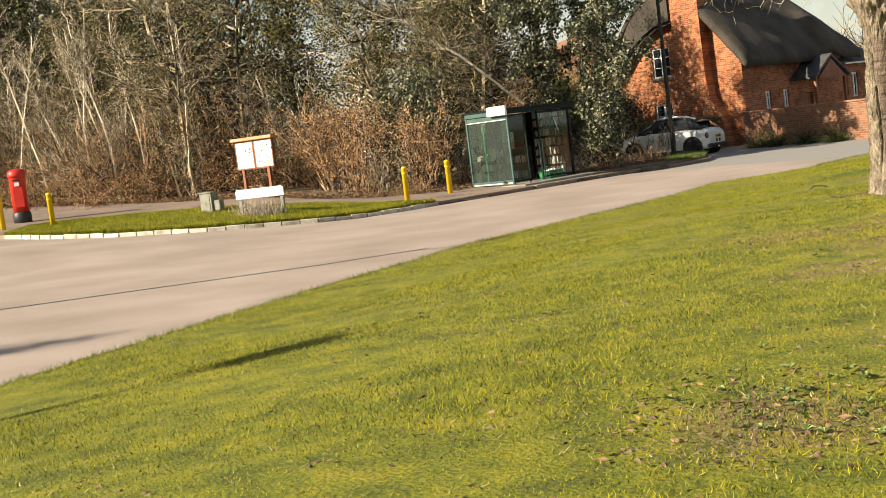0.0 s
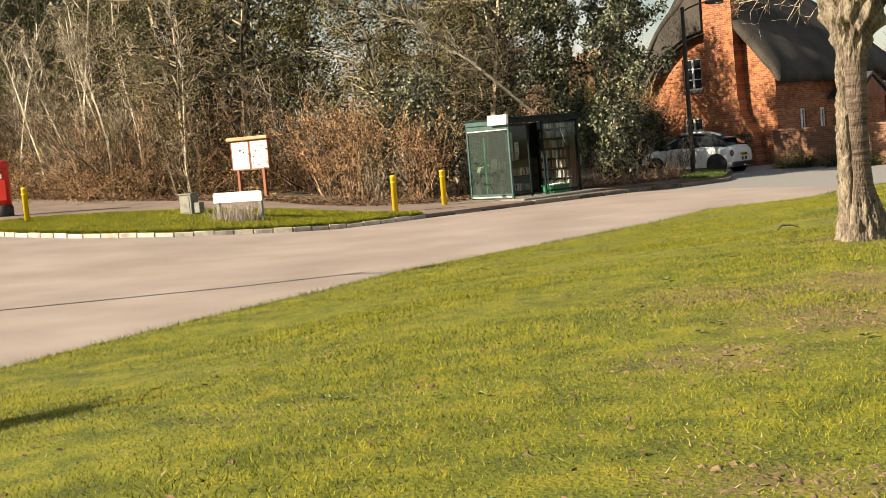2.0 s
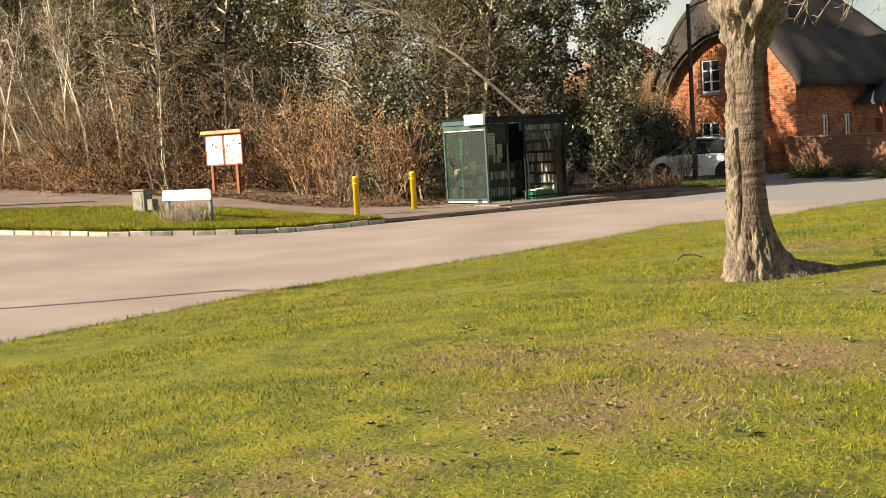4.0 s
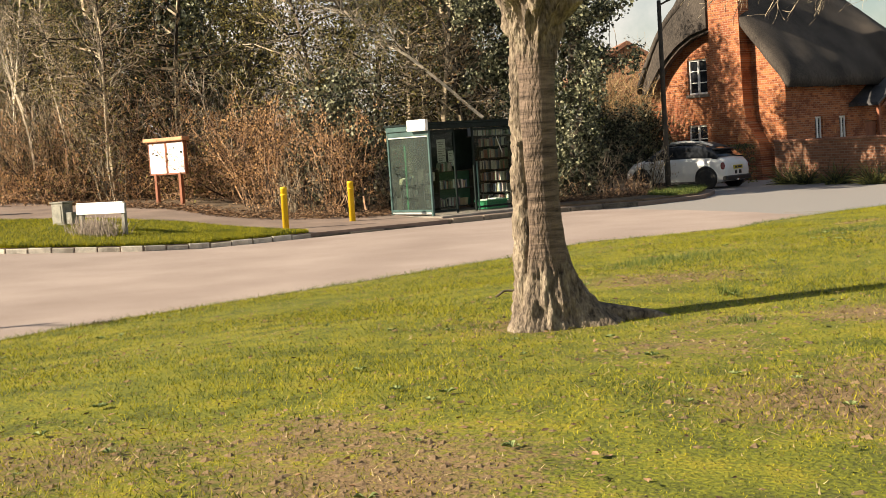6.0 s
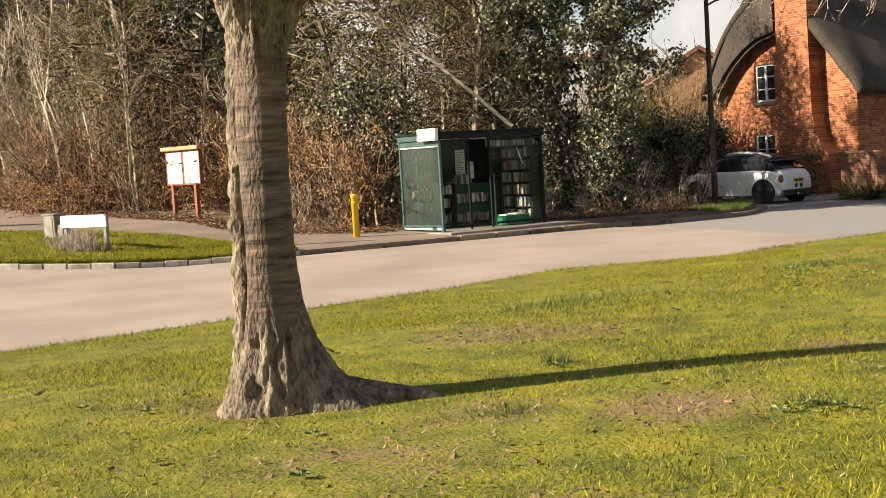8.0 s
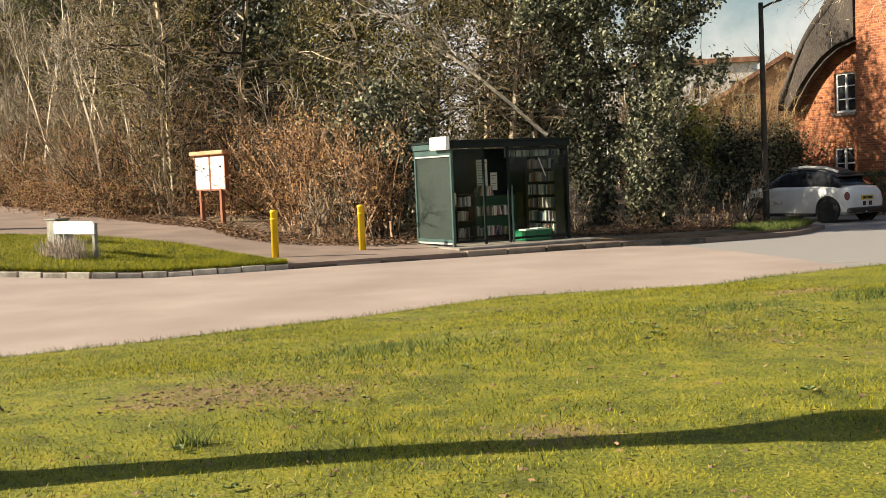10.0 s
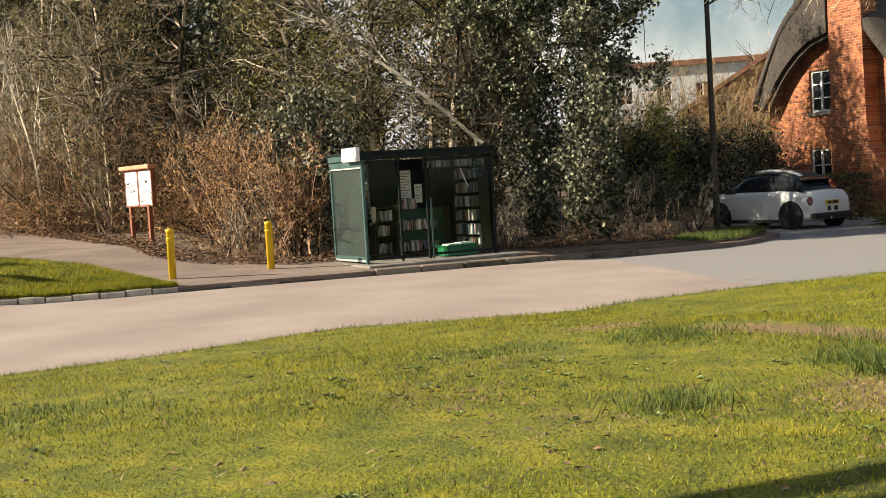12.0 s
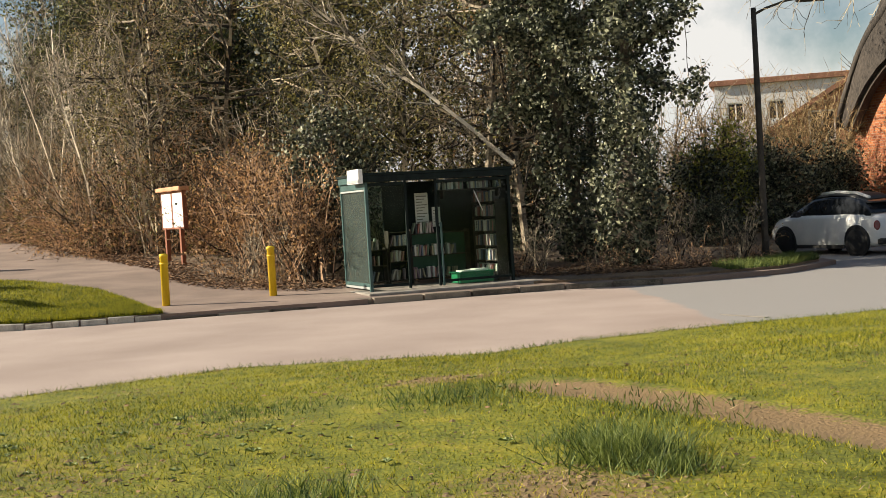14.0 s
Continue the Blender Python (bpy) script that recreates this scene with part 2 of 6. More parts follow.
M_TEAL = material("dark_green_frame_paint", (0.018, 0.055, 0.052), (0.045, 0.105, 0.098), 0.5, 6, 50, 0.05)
# the shelter's green paint again, with shade put into the colour
M_SHADEFRAME = material("shaded_green_frame_paint", (0.005, 0.009, 0.009), (0.013, 0.022, 0.020), 0.6, 6, 50, 0.05)
M_ALU = material("worn_aluminium", (0.42, 0.45, 0.44), (0.62, 0.64, 0.62), 0.45, 8, 60, 0.05, metal=0.6)
M_GREENPLASTIC = material("green_plastic", (0.005, 0.15, 0.06), (0.012, 0.25, 0.11), 0.4, 8, 50, 0.03)
M_GREENBOARD = material("dark_green_board", (0.012, 0.06, 0.032), (0.025, 0.10, 0.055), 0.6, 5, 40, 0.05)
M_SHELF = material("dark_shelf_board", (0.03, 0.026, 0.022), (0.085, 0.07, 0.058), 0.7, 5, 40, 0.1)
M_CONCRETE = material("concrete_pad", (0.17, 0.15, 0.125), (0.33, 0.30, 0.26), 0.9, 3, 60, 0.3)
M_GLASS = glass_material("clear_glazing", (0.75, 0.82, 0.79))
M_SCRATCHED = glass_material("scratched_green_glazing", (0.55, 0.66, 0.60))
_n, _l = M_SCRATCHED.node_tree.nodes, M_SCRATCHED.node_tree.links
_o = _n["Material Output"]
_d, _m = _n.new("ShaderNodeBsdfDiffuse"), _n.new("ShaderNodeMixShader")
_d.inputs["Color"].default_value, _m.inputs[0].default_value = (0.18, 0.215, 0.205, 1), 0.12
_l.new(_o.inputs["Surface"].links[0].from_socket, _m.inputs[1])
_l.new(_d.outputs[0], _m.inputs[2])
_l.new(_m.outputs[0], _o.inputs["Surface"])
M_WINGLASS = material("dark_window_glass", (0.015, 0.017, 0.02), (0.03, 0.034, 0.04), 0.06, 3, 10, 0)
M_CARGLASS = material("tinted_car_glass", (0.012, 0.014, 0.017), (0.025, 0.028, 0.033), 0.05, 3, 10, 0)
M_CARPAINT = material("white_car_paint", (0.74, 0.74, 0.72), (0.80, 0.80, 0.78), 0.25, 3, 10, 0)
M_TYRE = material("black_tyre_rubber", (0.012, 0.012, 0.012), (0.025, 0.025, 0.025), 0.85, 10, 60, 0.1)
M_RIM = material("dark_alloy", (0.06, 0.06, 0.065), (0.12, 0.12, 0.125), 0.4, 8, 40, 0, metal=0.7)
M_LAMPRED = material("red_lamp_lens", (0.10, 0.012, 0.012), (0.17, 0.02, 0.02), 0.2, 8, 30, 0)
M_CHROME = material("chrome", (0.55, 0.55, 0.56), (0.7, 0.7, 0.7), 0.15, 8, 30, 0, metal=1.0)
M_PLATE = material("yellow_number_plate", (0.62, 0.5, 0.06), (0.72, 0.58, 0.08), 0.5, 8, 30, 0)
M_POLE = material("dark_weathered_pole", (0.018, 0.016, 0.013), (0.06, 0.05, 0.04), 0.85, 5, 50, 0.3)
for mm_ in (M_SHADEFRAME, M_SHELF):
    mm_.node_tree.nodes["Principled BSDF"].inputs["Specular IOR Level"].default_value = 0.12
GDIR, SDIR = (-0.69, 0.724), (0.724, 0.69)
M_BRICK_G = brick_material("orange_red_brick_gable", (0.18, 0.042, 0.017), (0.50, 0.17, 0.06), (0.36, 0.24, 0.16), GDIR)
M_BRICK_S = brick_material("orange_red_brick_side", (0.18, 0.042, 0.017), (0.50, 0.17, 0.06), (0.36, 0.24, 0.16), SDIR)
# the dark blotches paint dappled tree shadow into the brick besides its weathering
for mm_ in (M_BRICK_G, M_BRICK_S):
    weather_and_shade(mm_, (0.13, 0.032, 0.014), (0.56, 0.27, 0.11))
M_THATCH = material("weathered_thatch", (0.018, 0.015, 0.013), (0.098, 0.080, 0.066), 0.95, 1.0, 30, 0.9, depth=0.05, stretch=(1, 1, 0.35))
M_SLATE = material("dark_roof_slate", (0.03, 0.03, 0.034), (0.09, 0.088, 0.09), 0.7, 3, 30, 0.3)
M_TILE = material("red_clay_tile", (0.17, 0.075, 0.045), (0.33, 0.16, 0.10), 0.85, 2, 14, 0.5)
M_RENDERWALL = material("pale_rendered_wall", (0.55, 0.55, 0.55), (0.72, 0.72, 0.72), 0.85, 1, 20, 0.1)
M_WHITEFRAME = material("white_window_paint", (0.74, 0.74, 0.72), (0.84, 0.84, 0.82), 0.5, 5, 30, 0.02)
M_STONE = material("stone_sill", (0.20, 0.17, 0.14), (0.36, 0.31, 0.26), 0.85, 5, 40, 0.2)


# ---- mesh helpers ----
def part(name, bm, mat, parent=None, label=""):
    me = bpy.data.meshes.new(name)
    bm.normal_update()
    bm.to_mesh(me)
    bm.free()
    me.materials.append(mat)
    ob = new(name, me)
    if parent is not None:
        ob.parent = parent
    if label:
        ob["label"] = label
    return ob


def thing(name, m, label, category, group="", kind=""):
    ob = new(name)
    ob.empty_display_size = 0.2
    ob.matrix_world = m
    return tagged(ob, label, category, group, kind)


def box(bm, lo, hi, bevel=0.0, m=None):
    r = bmesh.ops.create_cube(bm, size=1.0)
    vs = r["verts"]
    lo, hi = Vector(lo), Vector(hi)
    for v in vs:
        v.co = Vector((lo.x + (v.co.x + 0.5) * (hi.x - lo.x), lo.y + (v.co.y + 0.5) * (hi.y - lo.y), lo.z + (v.co.z + 0.5) * (hi.z - lo.z)))
    if bevel:
        es = list({e for v in vs for e in v.link_edges})
        out = bmesh.ops.bevel(bm, geom=es, offset=bevel, segments=1, affect="EDGES")
        vs = [v for v in out["verts"]] if m is None else list({v for f in out["faces"] for v in f.verts} | {v for v in vs if v.is_valid})
    if m is not None:
        bmesh.ops.transform(bm, matrix=m, verts=[v for v in vs if v.is_valid])
    return bm


def boxes(*specs, bevel=0.0):
    bm = bmesh.new()
    for lo, hi in specs:
        box(bm, lo, hi, bevel)
    return bm


def tube(bm, pts, radii, n=8, cap=True):
    """A tapered tube through points."""
    pts = [Vector(p) for p in pts]
    rings = []
    for i, p in enumerate(pts):
        d = (pts[min(i + 1, len(pts) - 1)] - pts[max(i - 1, 0)]).normalized()
        a = d.cross(Vector((0, 0, 1)) if abs(d.z) < 0.9 else Vector((1, 0, 0))).normalized()
        b = d.cross(a)
        rings.append([bm.verts.new(p + radii[i] * (math.cos(2 * math.pi * k / n) * a + math.sin(2 * math.pi * k / n) * b)) for k in range(n)])
    for r0, r1 in zip(rings, rings[1:]):
        for k in range(n):
            f = bm.faces.new((r0[k], r0[(k + 1) % n], r1[(k + 1) % n], r1[k]))
            f.smooth = True
    if cap:
        bm.faces.new(rings[0][::-1])
        bm.faces.new(rings[-1])
    return bm


def lathe(profile, n=20):
    """A turned solid from (radius, height) pairs, closed at both ends."""
    bm = bmesh.new()
    rings = [[bm.verts.new((r * math.cos(2 * math.pi * k / n), r * math.sin(2 * math.pi * k / n), z)) for k in range(n)] for r, z in profile]
    for r0, r1 in zip(rings, rings[1:]):
        for k in range(n):
            bm.faces.new((r0[k], r0[(k + 1) % n], r1[(k + 1) % n], r1[k])).smooth = True
    bm.faces.new(rings[0][::-1])
    bm.faces.new(rings[-1])
    return bm


def prism(outline, depth, m=None):
    """An outline in x and z, pushed from y = 0 to y = depth."""
    bm = bmesh.new()
    a = [bm.verts.new((x, 0, z)) for x, z in outline]
    b = [bm.verts.new((x, depth, z)) for x, z in outline]
    bm.faces.new(a)
    bm.faces.new(b[::-1])
    for k in range(len(a)):
        j = (k + 1) % len(a)
        bm.faces.new((a[j], a[k], b[k], b[j]))
    bmesh.ops.recalc_face_normals(bm, faces=bm.faces)
    if m is not None:
        bmesh.ops.transform(bm, matrix=m, verts=bm.verts)
    return bm


def raw_mesh(name, verts, faces, mat, smooth=False):
    """A mesh from arrays: verts n x 3, faces m x k with one k."""
    me = bpy.data.meshes.new(name)
    verts, faces = np.asarray(verts, np.float32), np.asarray(faces, np.int32)
    m, k = faces.shape
    me.vertices.add(len(verts))
    me.vertices.foreach_set("co", verts.ravel())
    me.loops.add(m * k)
    me.loops.foreach_set("vertex_index", faces.ravel())
    me.polygons.add(m)
    me.polygons.foreach_set("loop_start", np.arange(0, m * k, k, dtype=np.int32))
    me.polygons.foreach_set("use_smooth", np.full(m, smooth))
    me.update(calc_edges=True)
    me.materials.append(mat)
    return me


def raw_part(name, verts, faces, mat, parent=None, label="", smooth=False):
    ob = new(name, raw_mesh(name, verts, faces, mat, smooth))
    if parent is not None:
        ob.parent = parent
    if label:
        ob["label"] = label
    return ob


# ---- the lie of the land ----
NEAR = np.array([(-29, -36), (-12, -3), (-4.2, 11.6), (-2.9, 14.1), (-1.2, 17.4), (0.35, 20.1), (2.0, 22.1), (3.3, 23.7), (4.7, 25.4), (5.4, 26.6), (6.0, 27.6), (7.0, 28.1), (8.5, 28.7), (9.1, 29.8), (10.0, 30.8), (12.5, 33.1), (20, 36.5), (60, 48)], float)
NT, NN = np.array([0.633, 0.774]), np.array([0.774, -0.633])
NQ, NE = NEAR @ NT, NEAR @ NN
KERB = np.array([(-40, 52), (-11.8, 34.4), (-10.2, 32.9), (-8.25, 31.8), (-5.7, 31.35), (-3.1, 31.9), (-1.1, 33.1), (0.0, 34.0), (2.5, 36.1), (4.3, 38.0), (5.8, 39.4), (7.6, 40.0), (9.3, 42.2), (9.9, 45.0)], float)
BUSH = np.array([(-40, 64), (-15.4, 48.2), (-11.3, 45.2), (-8.2, 43.0), (-5.6, 41.3), (-3.6, 39.3), (-1.8, 38.6), (0.4, 38.2), (1.2, 39.2), (2.6, 40.8), (4.5, 41.2), (6.4, 41.6), (7.9, 43.0), (8.7, 45.6)], float)
GRASSBACK = np.array([(-11.9, 36.9), (-11.2, 37.9), (-9.2, 38.2), (-6.8, 37.7), (-3.9, 36.9), (-2.0, 35.7), (-0.15, 34.05)], float)


def road_z(x, y):
    x, y = np.asarray(x, float), np.asarray(y, float)
    hump = 0.022 * np.clip(-1.5 - x, 0, 8) * np.clip((y - 13) / 4, 0, 1) * np.clip((26 - y) / 5, 0, 1)
    return hump - 0.42 + 0.055 * np.clip(-2 - x, 0, 22) * np.clip((y - 22) / 8, 0, 1) - np.minimum(0.1, 0.012 * np.clip(y - 35, 0, None))


def lawn_d(x, y):
    """How far a place lies inside the lawn's edge."""
    q = np.asarray(x) * NT[0] + np.asarray(y) * NT[1]
    return np.asarray(x) * NN[0] + np.asarray(y) * NN[1] - np.interp(q, NQ, NE)


def lawn_z(x, y):
    d = np.clip(lawn_d(x, y), 0, None)
    s = np.clip(d / 6.5, 0, 1)
    s = s * s * (3 - 2 * s)
    bumps = 0.025 * np.sin(np.asarray(x) * 1.3 + 0.7 * np.sin(np.asarray(y))) * np.sin(np.asarray(y) * 1.1) * np.clip(d / 2, 0, 1)
    return (road_z(x, y) + 0.05 + 0.05 * np.clip(d / 0.4, 0, 1)) * (1 - s) + s * 0.02 + bumps


def away(x, y, line):
    """The distance of places from a line of points."""
    x, y = np.asarray(x, float), np.asarray(y, float)
    best = np.full(np.broadcast(x, y).shape, 1e9)
    for (a, b), (c, d) in zip(line, line[1:]):
        k = np.clip(((x - a) * (c - a) + (y - b) * (d - b)) / ((c - a) ** 2 + (d - b) ** 2), 0, 1)
        best = np.minimum(best, np.hypot(x - a - k * (c - a), y - b - k * (d - b)))
    return best


def far_z(x, y):
    return road_z(x, y) + 0.1 + 0.04 * np.clip(away(x, y, KERB), 0, 14)


def resample(line, n):
    line = np.asarray(line, float)
    s = np.r_[0, np.cumsum(np.hypot(*np.diff(line, axis=0).T))]
    u = np.linspace(0, s[-1], n)
    return np.c_[np.interp(u, s, line[:, 0]), np.interp(u, s, line[:, 1])]


def strip(name, a, b, zf, lift, mat, n=80, m=12, skirt=0.2):
    """A sheet between two lines of points on the lie of the land, with a skirt down all round."""
    a, b = resample(a, n), resample(b, n)
    k = np.linspace(0, 1, m)[None, :, None]
    p = a[:, None] * (1 - k) + b[:, None] * k
    x, y = p[..., 0], p[..., 1]
    z = zf(x, y) + lift
    idx = np.arange(n * m).reshape(n, m)
    verts = np.stack([x, y, z], -1).reshape(-1, 3)
    faces = np.stack([idx[:-1, :-1], idx[1:, :-1], idx[1:, 1:], idx[:-1, 1:]], -1).reshape(-1, 4)
    rim = np.r_[idx[:, 0], idx[-1, 1:], idx[-2::-1, -1], idx[0, -2:0:-1]]
    low = verts[rim] - (0, 0, skirt)
    li = len(verts) + np.arange(len(rim))
    side = np.stack([rim, np.roll(rim, -1), np.roll(li, -1), li], -1)
    me = raw_mesh(name, np.r_[verts, low], np.r_[faces, side], mat)
    bm = bmesh.new()
    bm.from_mesh(me)
    bmesh.ops.recalc_face_normals(bm, faces=bm.faces)
    bm.to_mesh(me)
    bm.free()
    return tagged(new(name, me), kind="structure")


# ground to the horizon
bm = bmesh.new()
rs = [0, 30, 60, 90, 140, 250, 600, 1600]
rings = [[bm.verts.new((10 + r * math.cos(a), 25 + r * math.sin(a), -1.0 + (0.9 if r >= 250 else 0))) for a in np.linspace(0, 2 * math.pi, 48, endpoint=False)] for r in rs[1:]]
mid_v = bm.verts.new((10, 25, -1.0))
for k in range(48):
    bm.faces.new((mid_v, rings[0][k], rings[0][(k + 1) % 48]))
    for r0, r1 in zip(rings, rings[1:]):
        bm.faces.new((r0[k], r1[k], r1[(k + 1) % 48], r0[(k + 1) % 48]))
tagged(part("ground", bm, M_FIELD), "rough grass fields that run to the horizon", "ground", kind="structure")

# road
gx, gy = np.meshgrid(np.arange(-50, 62, 2.0), np.arange(-40, 80, 2.0), indexing="ij")
idx = np.arange(gx.size).reshape(gx.shape)
road = raw_part("road", np.stack([gx, gy, road_z(gx, gy)], -1).reshape(-1, 3), np.stack([idx[:-1, :-1], idx[1:, :-1], idx[1:, 1:], idx[:-1, 1:]], -1).reshape(-1, 4), M_ROAD, smooth=True)
tagged(road, "pale pinkish chipped tarmac road, grey past a joint", "road", kind="structure")
# the grey stretch of newer tarmac past the joint
n_, l_ = M_ROAD.node_tree.nodes, M_ROAD.node_tree.links
dt = n_.new("ShaderNodeVectorMath")
dt.operation = "DOT_PRODUCT"
jn = Vector((5.6, 2.8, 0)).normalized()
dt.inputs[1].default_value = jn
nz = n_.new("ShaderNodeTexNoise")
nz.inputs["Scale"].default_value = 1.5
ge = n_.new("ShaderNodeNewGeometry")
l_.new(ge.outputs["Position"], dt.inputs[0])
l_.new(ge.outputs["Position"], nz.inputs["Vector"])
ad = n_.new("ShaderNodeMath")
ad.operation = "MULTIPLY_ADD"
ad.inputs[1].default_value = 0.4
l_.new(nz.outputs["Fac"], ad.inputs[0])
l_.new(dt.outputs["Value"], ad.inputs[2])
mr = n_.new("ShaderNodeMapRange")
j0 = Vector((7.5, 38.0, 0)).dot(jn) + 0.2
mr.inputs[1].default_value, mr.inputs[2].default_value = j0 - 0.06, j0 + 0.06
l_.new(ad.outputs[0], mr.inputs[0])
cg = n_.new("ShaderNodeValToRGB")
cg.color_ramp.elements[0].color, cg.color_ramp.elements[1].color = (0.20, 0.19, 0.185, 1), (0.33, 0.315, 0.30, 1)
sp = n_.new("ShaderNodeTexNoise")
sp.inputs["Scale"].default_value, sp.inputs["Detail"].default_value = 70, 4
l_.new(ge.outputs["Position"], sp.inputs["Vector"])
l_.new(sp.outputs["Fac"], cg.inputs["Fac"])
tint(M_ROAD, cg.outputs["Color"], mask=mr.outputs[0])

# lawn: a sheet that follows the road's edge and rises from it
qs = np.arange(-30, 62, 0.22)
ds = np.r_[0, 0.06, 0.15, 0.3, np.arange(0.5, 16, 0.22), np.arange(16, 60, 2.0)]
Q, D = np.meshgrid(qs, ds, indexing="ij")
E_ = np.interp(Q, NQ, NE) + D + 0.10 * np.sin(Q * 2.3) * np.sin(Q * 0.9 + 1) * np.exp(-D) + 0.05 * np.sin(Q * 9.1) * np.exp(-3 * D)
LX, LY = Q * NT[0] + E_ * NN[0], Q * NT[1] + E_ * NN[1]
LZ = lawn_z(LX, LY)
PATHLINE = np.array([(10.9, 24.3), (11.5, 23.95), (12.1, 23.65), (12.85, 23.15), (14.5, 21.8), (19, 18)], float)
WORN = [(1.3, 5.3, 0.8, 0.55), (2.8, 6.8, 0.7, 0.5), (3.5, 12.3, 0.9, 0.6), (4.7, 12.45, 0.9, 0.6), (7.3, 12.9, 0.9, 0.75), (7.9, 12.3, 0.8, 0.75), (7.7, 13.6, 0.7, 0.6), (8.0, 15.6, 0.6, 0.65), (7.0, 15.6, 0.6, 0.5), (6.6, 18.4, 0.8, 0.6), (7.2, 18.5, 0.6, 0.55), (8.9, 17.6, 0.4, 0.6), (9.4, 22.4, 0.7, 0.35), (6.0, 11.0, 0.5, 0.6), (12.2, 21.3, 0.7, 0.6), (5.6, 16.0, 0.7, 0.55), (2.4, 16.2, 0.9, 0.3), (0.2, 9.0, 0.5, 0.35), (9.9, 24.9, 0.45, 0.9), (12.3, 20.95, 0.5, 0.8), (4.2, 10.6, 1.1, 0.6), (5.2, 11.8, 1.0, 0.65), (3.0, 9.4, 0.8, 0.5), (6.6, 14.6, 0.9, 0.5), (9.6, 21.2, 0.9, 0.4), (10.6, 20.4, 0.6, 0.45)]


def wear(x, y):
    w = np.clip(1.25 - away(x, y, PATHLINE) / 0.34, 0, 1)
    for a, b, r, s in WORN:
        w = np.maximum(w, 1.02 * s * np.exp(-(((x - a) ** 2 + (y - b) ** 2) / (1.1 * r * r))))
    mottle = np.sin(x * 1.9 + 1.5 * np.sin(y * 1.3)) * np.sin(y * 2.3 + 1.2 * np.sin(x * 1.6 + 2))
    w = np.maximum(w, 0.34 * np.clip(mottle - 0.15, 0, 1))
    broken = np.sin(x * 9.1 + 2 * np.sin(y * 5.3)) * np.sin(y * 8.3 + 2 * np.sin(x * 4.7 + 1)) + 0.6 * np.sin(x * 23 + y * 17) * np.sin(y * 21 - x * 13)
    w = w * np.clip(0.95 + 0.28 * broken, 0.45, 1)
    w = np.maximum(w, np.clip(1.25 - away(x, y, PATHLINE) / 0.34, 0, 1))
    return np.maximum(w, 0.45 * np.clip(1 - lawn_d(x, y) / 0.25, 0, 1))


LZ = LZ - 0.05 * np.clip(1.25 - away(LX, LY, PATHLINE) / 0.34, 0, 1)
idx = np.arange(Q.size).reshape(Q.shape)
lv = np.stack([LX, LY, LZ], -1).reshape(-1, 3)
lf = np.stack([idx[:-1, :-1], idx[:-1, 1:], idx[1:, 1:], idx[1:, :-1]], -1).reshape(-1, 4)
rim = idx[:, 0]
low = lv[rim] - (0, 0, 0.2)
li = len(lv) + np.arange(len(rim))
lf = np.r_[lf, np.stack([rim[:-1], rim[1:], li[1:], li[:-1]], -1)]
lawn = raw_part("lawn_ground", np.r_[lv, low], lf, M_LAWN, smooth=True)
tagged(lawn, "mossy mown village green with worn bare patches", "lawn", kind="structure")
at = lawn.data.attributes.new("wear", "FLOAT", "POINT")
at.data.foreach_set("value", np.r_[wear(LX, LY).ravel(), np.zeros(len(low))].astype(np.float32))

# the far side: pavement, grass island, bank
inner = BUSH + np.array([-0.25, 0.97]) * 1.5
tagged(strip("pavement", KERB, inner, far_z, 0.0, M_PAVE, 140, 14), "brown worn tarmac pavement beside the road", "pavement")
isl = KERB[1:8] + np.array([-0.12, 0.2])
tagged(strip("verge_ground", isl, GRASSBACK, far_z, 0.035, M_VERGE, 60, 12), "mown grass island behind a kerb of pale setts", "verge")
bank_back = BUSH + np.array([-0.25, 0.97]) * 45
tagged(strip("bank_ground", BUSH, bank_back, lambda x, y: far_z(x, y) + 0.02 * np.clip(away(x, y, BUSH), 0, 3), 0.03, M_SOIL, 90, 30), "bank of leaf mould under the thicket", "bank")
vr = np.array([(4.9, 39.3), (5.8, 39.75), (7.6, 40.4), (9.15, 42.4), (9.6, 44.6)], float)
vb = np.array([(5.0, 40.0), (6.0, 40.6), (7.2, 41.5), (8.4, 43.2), (8.9, 45.0)], float)
tagged(strip("verge_strip_ground", vr, vb, far_z, 0.05, M_SOIL, 40, 6), "narrow rough earthy verge in front of the thicket", "verge")


# ---- plants: branches and leaves ----
def unit(v):
    return v / np.maximum(np.linalg.norm(v, axis=-1, keepdims=True), 1e-9)


